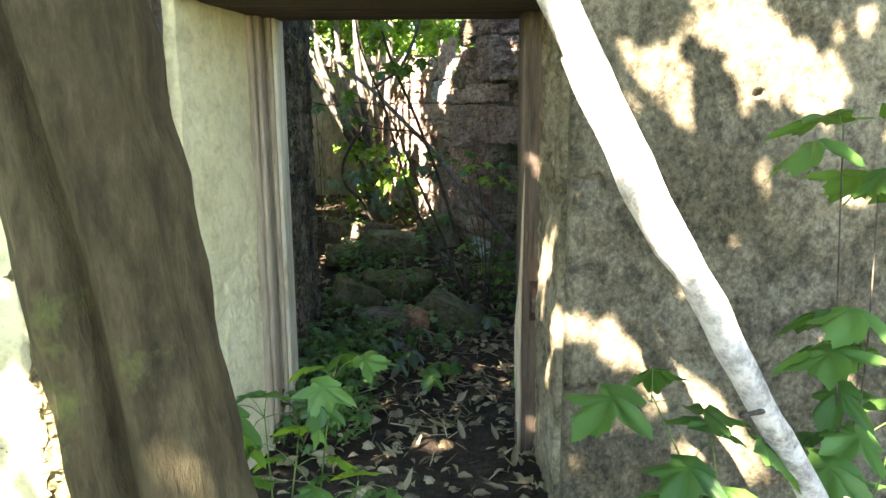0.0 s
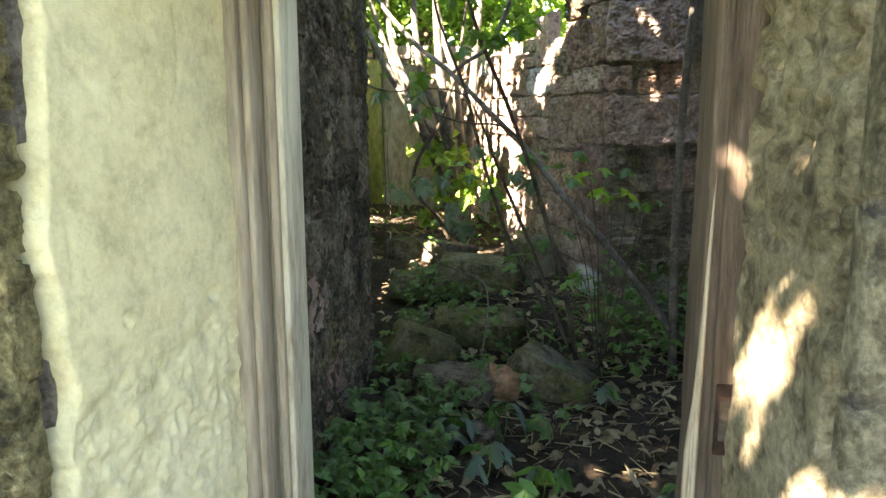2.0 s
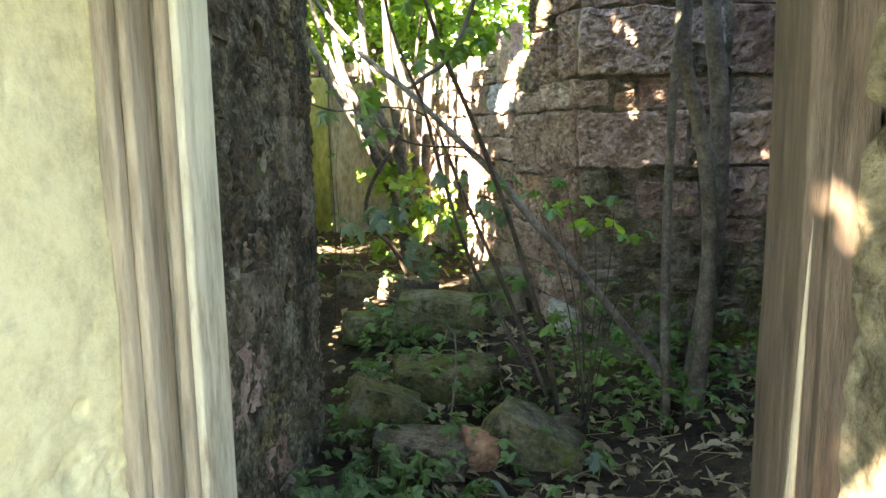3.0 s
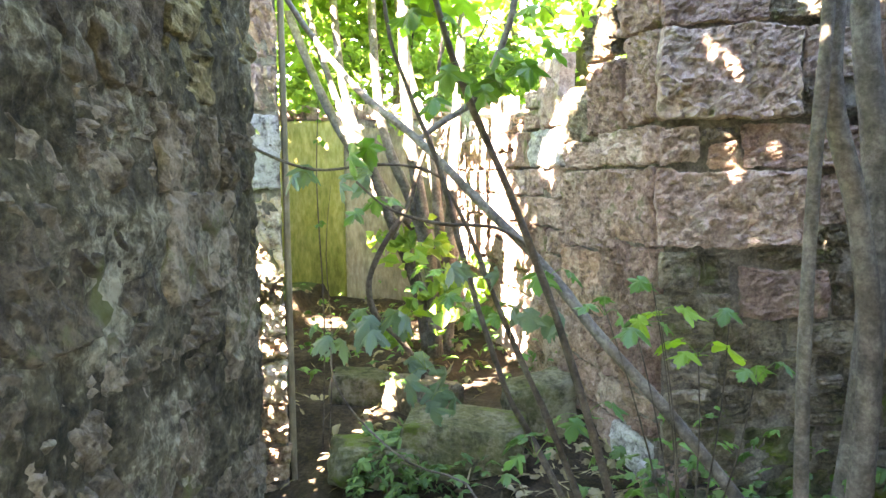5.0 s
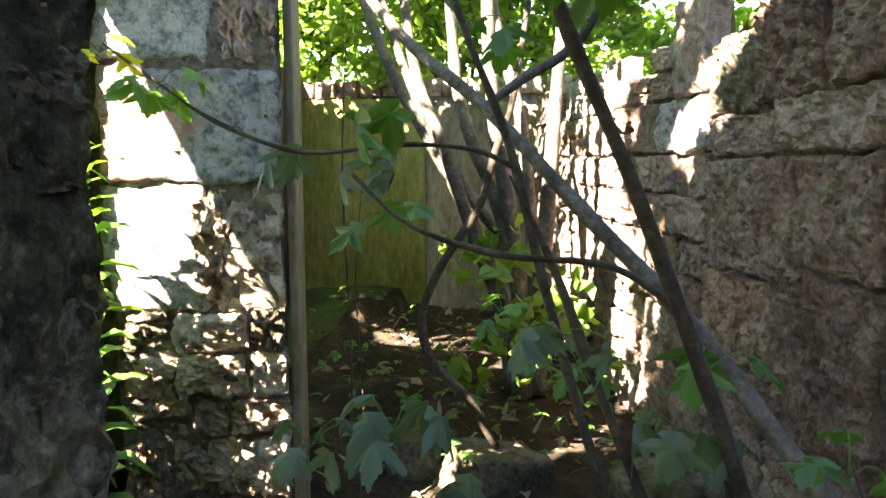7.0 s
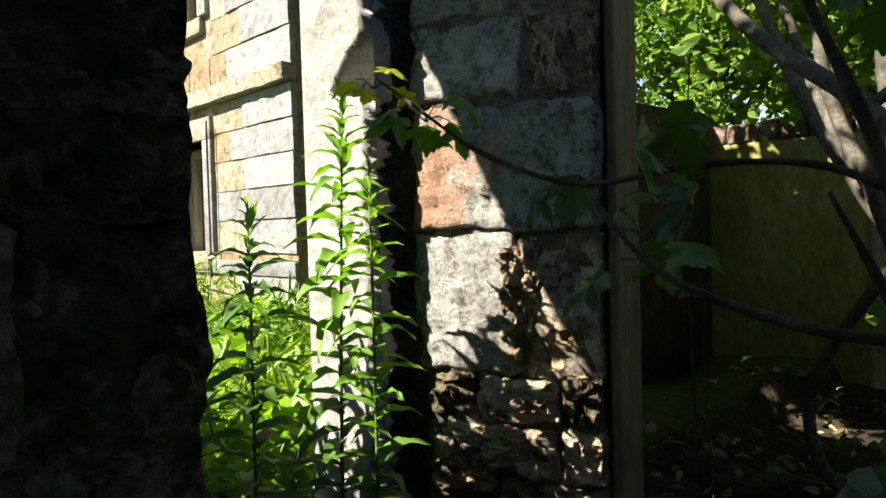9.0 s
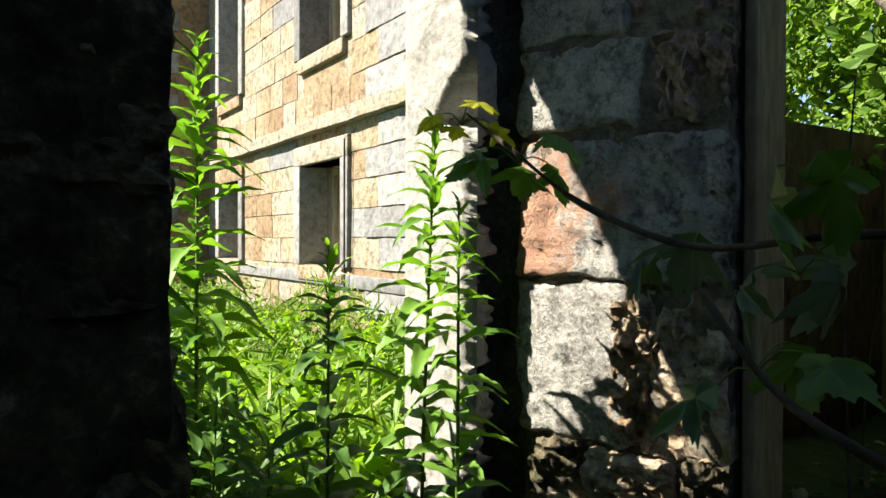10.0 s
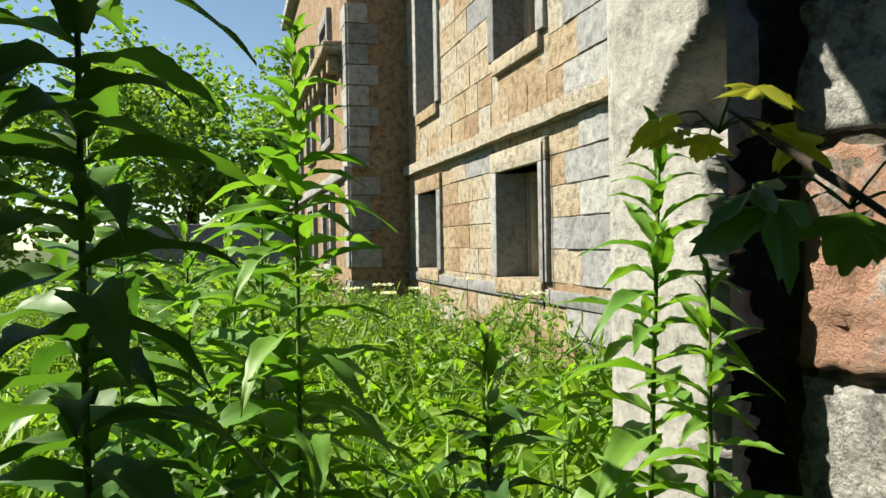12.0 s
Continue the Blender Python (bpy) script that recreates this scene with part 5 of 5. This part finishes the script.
for k in range(520):
    x, y, a, ln = r.uniform(-0.6, 1.6), r.uniform(3.0, 6.0), r.uniform(0, 6.28), r.uniform(0.04, 0.16)
    z, w = ground_z(x, y) + r.uniform(0.006, 0.02), r.uniform(0.0012, 0.003)
    d, n = Vector((math.cos(a) * ln, math.sin(a) * ln, r.uniform(-0.01, 0.02))), Vector((-math.sin(a), math.cos(a), 0)) * w
    p, b0 = Vector((x, y, z)), len(straw_v)
    for q in (p, p + d):
        straw_v += [tuple(q + n), tuple(q - n), tuple(q + Vector((0, 0, 1.7 * w)))]
    straw_f += [(b0 + i, b0 + (i + 1) % 3, b0 + 3 + (i + 1) % 3, b0 + 3 + i) for i in range(3)] + [(b0, b0 + 2, b0 + 1), (b0 + 3, b0 + 4, b0 + 5)]
straw = soup("dry_stalks", straw_v, straw_f, LITTER)
tagged(straw, "dry brown stalks and straw strewn over the soil", "stalks", kind="stuff")
r = random.Random(77)
for k in range(12):
    x, y, a, ln = r.uniform(-0.4, 0.9), r.uniform(3.4, 5.0), r.uniform(0, 6.28), r.uniform(0.08, 0.3)
    z = ground_z(x, y) + 0.015
    tw = obj("fallen_twig", tube([(x, y, z), (x + ln * math.cos(a) * 0.5, y + ln * math.sin(a) * 0.5, z + 0.02), (x + ln * math.cos(a), y + ln * math.sin(a), z)], [0.005, 0.004, 0.003], 5, 0.001), GREYTWIG)
    tagged(tw, "thin dry twig lying on the soil", "twig", group="twigs on the floor")
for k, (x, y, s, yaw) in enumerate(((0.0, 3.75, 0.13, 20), (-0.2, 3.9, 0.11, 160), (-0.35, 4.15, 0.12, 250), (0.45, 3.6, 0.10, 70), (-0.15, 4.25, 0.13, 300), (-0.5, 3.7, 0.11, 10), (0.3, 4.6, 0.09, 120))):
    sd = root("seedling", (x, y, ground_z(x, y)))
    tagged(sd, "low seedling with broad pale green leaves on the soil", "seedling", group="seedlings on the floor")
    part("stem", tube([(0, 0, -0.02), (0.01, 0, 0.06), (0, 0, 0.11)], [0.003, 0.003, 0.002], 5), GREENSTEM, sd)
    sprig(sd, (0, 0, 0.11), 4, s, BLUES + MAPLES, random.Random(90 + k), 0.06, -25)

# ---- tall willowherb in the side opening ----


def willowherb(at, height, lean, seed, young=False, leaf=0.15, dense=1.0):
    r = random.Random(seed)
    ob = root("willowherb_plant", (at[0], at[1], 0.05))
    tagged(ob, "tall willowherb with long drooping leaves, pale green tip" if young else "tall willowherb with long dark drooping leaves", "plant", group="willowherb in the opening")
    top = Vector((lean[0], lean[1], height))
    mid = top * 0.5 + Vector((r.uniform(-0.02, 0.02), r.uniform(-0.02, 0.02), 0))
    part("stem", tube([(0, 0, -0.08), mid, top], [0.0055, 0.0045, 0.002], 7), GREENSTEM, ob)
    z, k = 0.25, 0
    while z < height:
        t = z / height
        p = (mid * (t * 2) if t < 0.5 else mid + (top - mid) * (t * 2 - 1))
        size = leaf * (1.0 if t < 0.82 else max(0.25, 1.0 - (t - 0.82) * 4.2)) * r.uniform(0.8, 1.15)
        pitch = 4 + 55 * max(0, t - 0.86) * 7 + r.uniform(-14, 14)
        ms = LANCES_YOUNG if (young and t > 0.6) or t > 0.93 else LANCES
        put(r.choice(ms), ob, p, k * 137.5 + r.uniform(-20, 20), min(75, pitch), r.uniform(-18, 18), size)
        k += 1
        z += (0.021 if t < 0.85 else 0.012) / dense
    return ob


willowherb((-1.50, 4.80), 2.10, (0.05, 0.0), 201, leaf=0.19, dense=1.7)
willowherb((-1.72, 5.00), 1.82, (0.02, 0.02), 202, True, 0.17, 1.6)
willowherb((-1.52, 5.20), 1.42, (-0.02, 0.03), 203, leaf=0.155, dense=1.2)
willowherb((-1.46, 5.40), 1.66, (0.02, 0.01), 204, True, 0.15, 1.35)
willowherb((-1.34, 5.38), 1.50, (0.0, 0.02), 205, True, 0.125, 1.0)
willowherb((-1.70, 4.86), 1.30, (0.03, 0.03), 215, leaf=0.18, dense=0.9)
willowherb((-1.85, 4.95), 1.65, (0.0, 0.03), 216, True, 0.19, 0.9)
willowherb((-1.52, 4.98), 1.15, (0.0, 0.03), 217, leaf=0.17)
willowherb((-1.62, 5.12), 0.7, (0.04, -0.02), 206, leaf=0.15)
willowherb((-1.80, 4.72), 1.70, (-0.05, 0.02), 207, leaf=0.18, dense=0.8)
willowherb((-1.75, 5.28), 0.75, (-0.05, 0.04), 208, leaf=0.15)
willowherb((-2.05, 4.90), 1.45, (0.05, 0.04), 209, leaf=0.18, dense=0.8)
willowherb((-1.58, 5.30), 0.75, (0.03, 0.02), 211, leaf=0.12)
willowherb((-1.44, 5.30), 0.8, (-0.03, 0.02), 212, leaf=0.11)
willowherb((-1.66, 4.92), 0.9, (-0.03, 0.02), 213, leaf=0.18)
willowherb((-1.95, 5.20), 0.9, (-0.03, 0.02), 214, leaf=0.16)

for k, (x, y, h, lf) in enumerate(((-1.90, 5.10, 1.05, 0.17), (-1.98, 5.0, 1.25, 0.17), (-2.1, 5.25, 1.1, 0.16), (-1.72, 5.16, 1.0, 0.16), (-1.95, 4.84, 1.55, 0.18), (-2.2, 4.74, 1.72, 0.19), (-2.05, 4.98, 1.42, 0.17), (-2.4, 4.9, 1.62, 0.19), (-1.78, 4.94, 1.22, 0.17), (-2.3, 5.05, 1.35, 0.18), (-2.6, 4.7, 1.75, 0.2), (-1.62, 4.98, 1.05, 0.16))):
    willowherb((x, y), h, (0.03 * math.sin(k * 2.1), 0.03 * math.cos(k * 1.7)), 230 + k, k % 3 == 1, lf, 1.0)

# ---- meadow ----


def meadow_places(seed, n, x0, x1, y0, y1, hmax):
    r = np.random.default_rng(seed)
    x = x1 - (x1 - x0) * r.random(n) ** 1.5
    y = r.uniform(y0, y1, n)
    h = np.array([hmax * (0.75 + 0.35 * noise.noise(Vector((a * 1.2, b * 1.2, 2)))) for a, b in zip(x, y)])
    z = h * r.random(n) ** 0.55
    return np.column_stack([x, y, z + 0.1])


meadow_weeds = leaf_cloud("meadow_weeds", meadow_places(71, 34000, -11.2, -2.1, 1.0, 7.35, 1.05), 0.075, MEADOW, None, 72, 0.42, 0.35)
tagged(meadow_weeds, "sunlit thick weeds and nettles in front of the mansion", "weeds", kind="stuff")
meadow_grass = leaf_cloud("meadow_grass", meadow_places(73, 11000, -11.2, -2.1, 2.0, 7.4, 1.15), 0.16, MEADOW, None, 74, 0.07, -0.6)
tagged(meadow_grass, "tall pale green grass in front of the mansion", "grass", kind="stuff")
broad = leaf_cloud("broad_weeds", meadow_places(75, 8500, -5.5, -1.95, 3.0, 6.6, 1.0), 0.10, YOUNG, None, 76, 0.75, 0.6)
tagged(broad, "broad-leaved pale green weeds near the opening", "weeds", kind="stuff")
far_weeds = leaf_cloud("far_weeds", meadow_places(77, 9000, -26, -11, -6, 6.5, 1.3), 0.2, MEADOW, None, 78, 0.4, 0.3)
tagged(far_weeds, "far sunlit meadow growth beside the mansion", "weeds", kind="stuff")
r = random.Random(91)
for k in range(7):
    x, y = r.uniform(-9.5, -5), r.uniform(5.6, 7.1)
    cp = root("cow_parsley", (x, y, 0.1))
    tagged(cp, "cow parsley with flat white flower heads in the meadow", "flower", group="cow parsley")
    part("stem", tube([(0, 0, -0.05), (0.02, 0, 0.6), (0.0, 0.02, 1.12)], [0.006, 0.005, 0.003], 5), GREENSTEM, cp)
    rr = np.random.default_rng(300 + k)
    ang, rad = rr.uniform(0, 6.28, 40), 0.09 * np.sqrt(rr.random(40))
    leaf_cloud("flower_head", np.column_stack([rad * np.cos(ang), rad * np.sin(ang), np.full(40, 1.13)]), 0.022, WHITEFLOWER, cp, 310 + k, 0.9, 0.9)["kind"] = "stuff"

# ---- the mansion ----
house = root("mansion", (-8, 7.5, 0))
tagged(house, "ruined mansion of honey sandstone with grey dressed corners and empty windows", "house")
XS = [-11.4, -10.75, -9.8, -7.6, -6.55, -5.05]
ZS = [-0.1, 1.22, 2.25, 3.36, 5.3, 7.2]
OPEN = {(1, 1), (3, 1), (1, 3), (3, 3)}
for i in range(5):
    for j in range(5):
        if (i, j) in OPEN:
            continue
        end = XS[i + 1] + 8 - (0.5 if i == 4 else 0)
        front = part("wall", prism([(XS[i] + 8, 0.02), (end, 0.02), (end, 0.55), (XS[i] + 8, 0.55)], ZS[j], ZS[j + 1]), ASHLAR, house, smooth=False)
bm = prism([(XS[5] + 8, 0.02), (XS[5] + 8, 4.0), (XS[5] + 7.5, 4.0), (XS[5] + 7.5, 0.02)], -0.1, 7.2)
part("wall", bm, ASHLAR, house, smooth=False)
part("back_wall", boxed(-3.4, 3.3, -0.1, 2.95, 3.6, 4.6), ROOMDARK, house)
part("inner_wall", boxed(-0.7, 0.55, -0.1, -0.5, 3.3, 6.0), ROOMDARK, house)
part("eaves", boxed(-3.45, -0.15, 7.2, 3.05, 0.6, 7.45, 0.03), GREYASHLAR, house)
part("string_course", boxed(-3.4, -0.09, 2.55, 2.98, 0.03, 2.68, 0.015, 0.012, 40), ASHLAR, house, "weathered projecting stone band")
part("sill_course", boxed(-3.4, -0.02, 1.04, 2.96, 0.03, 1.16, 0.01), GREYASHLAR, house)
for (i, j) in sorted(OPEN):
    x0, x1, z0, z1 = XS[i] + 8, XS[i + 1] + 8, ZS[j], ZS[j + 1]
    win = part("window", boxed(x0 - 0.05, -0.035, z0 - 0.15, x1 + 0.05, 0.3, z0 - 0.005, 0.012), ASHLAR, house, "empty window with stone surround")
    part("jamb_stone", boxed(x0 - 0.16, -0.03, z0, x0 + 0.005, 0.3, z1, 0.012), GREYASHLAR, win)
    part("jamb_stone", boxed(x1 - 0.005, -0.03, z0, x1 + 0.16, 0.3, z1, 0.012), GREYASHLAR, win)
    part("lintel", boxed(x0 - 0.16, -0.03, z1, x1 + 0.16, 0.3, z1 + 0.2, 0.012), ASHLAR, win)
    part("frame", boxed(x0 + 0.01, 0.33, z0, x0 + 0.08, 0.40, z1, 0.005), OLDWOOD, win)
    part("frame", boxed(x1 - 0.08, 0.33, z0, x1 - 0.01, 0.40, z1, 0.005), OLDWOOD, win)
    part("frame", boxed(x0 + 0.08, 0.33, z1 - 0.08, x1 - 0.08, 0.40, z1, 0.005), OLDWOOD, win)
    part("mullion", boxed(x0 + 0.30, 0.34, z0, x0 + 0.35, 0.39, z1 - 0.08, 0.004), OLDWOOD, win)
    part("plaster_reveal", boxed(x0 - 0.002, 0.305, z0, x0 + 0.008, 0.54, z1, 0.002), HARL, win)
part("drainpipe", tube([(1.62, -0.06, 1.0), (1.62, -0.06, 1.8), (1.62, -0.06, 2.4)], [0.009, 0.009, 0.009], 8), RUST, house, "thin rusted pipe")

part("cornice", boxed(-9.0, -1.2, 4.45, -3.75, -0.85, 4.62, 0.04), ASHLAR, house, "weathered moulded ledge over the windows")
for k in range(8):
    part("bracket", boxed(-8.9 + 0.68 * k, -1.1, 4.18, -8.72 + 0.68 * k, -0.85, 4.46, 0.03), ASHLAR, house)
tower = part("projecting_bay", prism([(-3.4, -0.88), (-3.4, 0.6), (-13.5, 0.6), (-13.5, -0.88)], -0.1, 8.2), ASHLAR, house, "projecting stone bay", smooth=False)
part("cornice", boxed(-13.7, -1.1, 7.5, -3.2, 0.6, 7.75, 0.05), GREYASHLAR, house)
part("string_course", boxed(-13.5, -0.97, 2.55, -3.32, -0.85, 2.70, 0.015), GREYASHLAR, house)
for k, x in enumerate((-5.6, -8.2, -10.8)):
    for z0, z1 in ((1.22, 2.25), (3.36, 5.3)):
        win = part("window", boxed(x - 0.6, -0.95, z0 - 0.14, x + 0.6, -0.84, z0, 0.01), GREYASHLAR, house)
        part("jamb_stone", boxed(x - 0.6, -0.97, z0, x - 0.45, -0.84, z1, 0.01), GREYASHLAR, win)
        part("jamb_stone", boxed(x + 0.45, -0.97, z0, x + 0.6, -0.84, z1, 0.01), GREYASHLAR, win)
        part("lintel", boxed(x - 0.6, -0.97, z1, x + 0.6, -0.84, z1 + 0.2, 0.01), GREYASHLAR, win)
        # flat dark panel on the solid bay: the opening's shade put into colour
        part("opening", boxed(x - 0.45, -0.90, z0, x + 0.45, -0.875, z1, 0.003), WOOD_AND_SHADE, win, "dark panel painted as the opening's shade")

garden_wall = obj("garden_wall", boxed(-27.0, 1.0, 0, -26.4, 9.0, 2.3, 0.05), GREYASHLAR)
tagged(garden_wall, "low grey stone garden wall beyond the meadow", "wall", kind="structure")
for k, (x, y, h, w) in enumerate(((-31, 3.5, 8.0, 3.2), (-29, 6.8, 5.5, 2.4), (-36, 0.5, 11, 4.2), (-33, -4, 9, 3.6), (-24, -3.0, 6, 2.6), (-42, 8, 11, 4.5), (-20, -8, 8, 3.2))):
    tree("broadleaf_tree", (x, y, 0), h, w, "broad green tree beyond the meadow", 400 + k, 3800, 0.32)

# ---- the mansion's dressed blocks, last ----
r = random.Random(17)
fk, rows = 0, 0
FZ = [0.25, 0.52, 0.80, 1.04, None, 1.22, 1.50, 1.76, 2.02, 2.28, 2.55, None, 2.68, 2.98, 3.28, 3.58, 3.88, 4.18, 4.48, 4.78, 5.08]
for z0, z1 in zip(FZ, FZ[1:]):
    if z0 is None or z1 is None:
        continue
    spans, cur = [], -11.4
    for i, j in ((1, 0), (3, 0)):
        zz = [(ZS[1] - 0.16, ZS[2] + 0.2), (ZS[3] - 0.16, ZS[4] + 0.2)]
        if any(z0 < b - 0.02 and z1 > a + 0.02 for a, b in zz):
            spans.append((cur, XS[i] - 0.165))
            cur = XS[i + 1] + 0.165
    rows += 1
    corner = -6.08 if rows % 2 else -5.82
    spans.append((cur, corner))
    for a, b in spans:
        u = a
        while u < b - 0.01:
            w = r.uniform(0.38, 0.72)
            if b - u - w < 0.3:
                w = b - u
            stone("ashlar_block", (0, 7.52, 0), (1, 0, 0), (0, -1, 0), u + 0.003, u + w - 0.003, z0 + 0.003, z1 - 0.003, 0.008 + r.uniform(-0.003, 0.004), GREYASHLAR if r.random() < 0.08 else ASHLAR, None, 3, 0.006, 5000 + fk).parent = front
            fk += 1
            u += w
    stone("quoin_stone", (0, 7.52, 0), (1, 0, 0), (0, -1, 0), corner + 0.005, -5.04, z0 + 0.004, z1 - 0.004, 0.022 + r.uniform(-0.008, 0.01), GREYASHLAR, None, 5, 0.0075, 6000 + fk).parent = front
    stone("quoin_stone", (-11.4, 6.62, 0), (0, 1, 0), (1, 0, 0), 0.0, 0.30 + 0.15 * (fk % 2), z0 + 0.006, z1 - 0.006, 0.03, GREYASHLAR, None, 3, 0.006, 6100 + fk).parent = front
    stone("quoin_stone", (-11.4, 6.62, 0), (-1, 0, 0), (0, -1, 0), 0.0, 0.45 - 0.15 * (fk % 2), z0 + 0.006, z1 - 0.006, 0.03, GREYASHLAR, None, 3, 0.006, 6200 + fk).parent = front
for ob in front.children:
    ob.location -= house.location
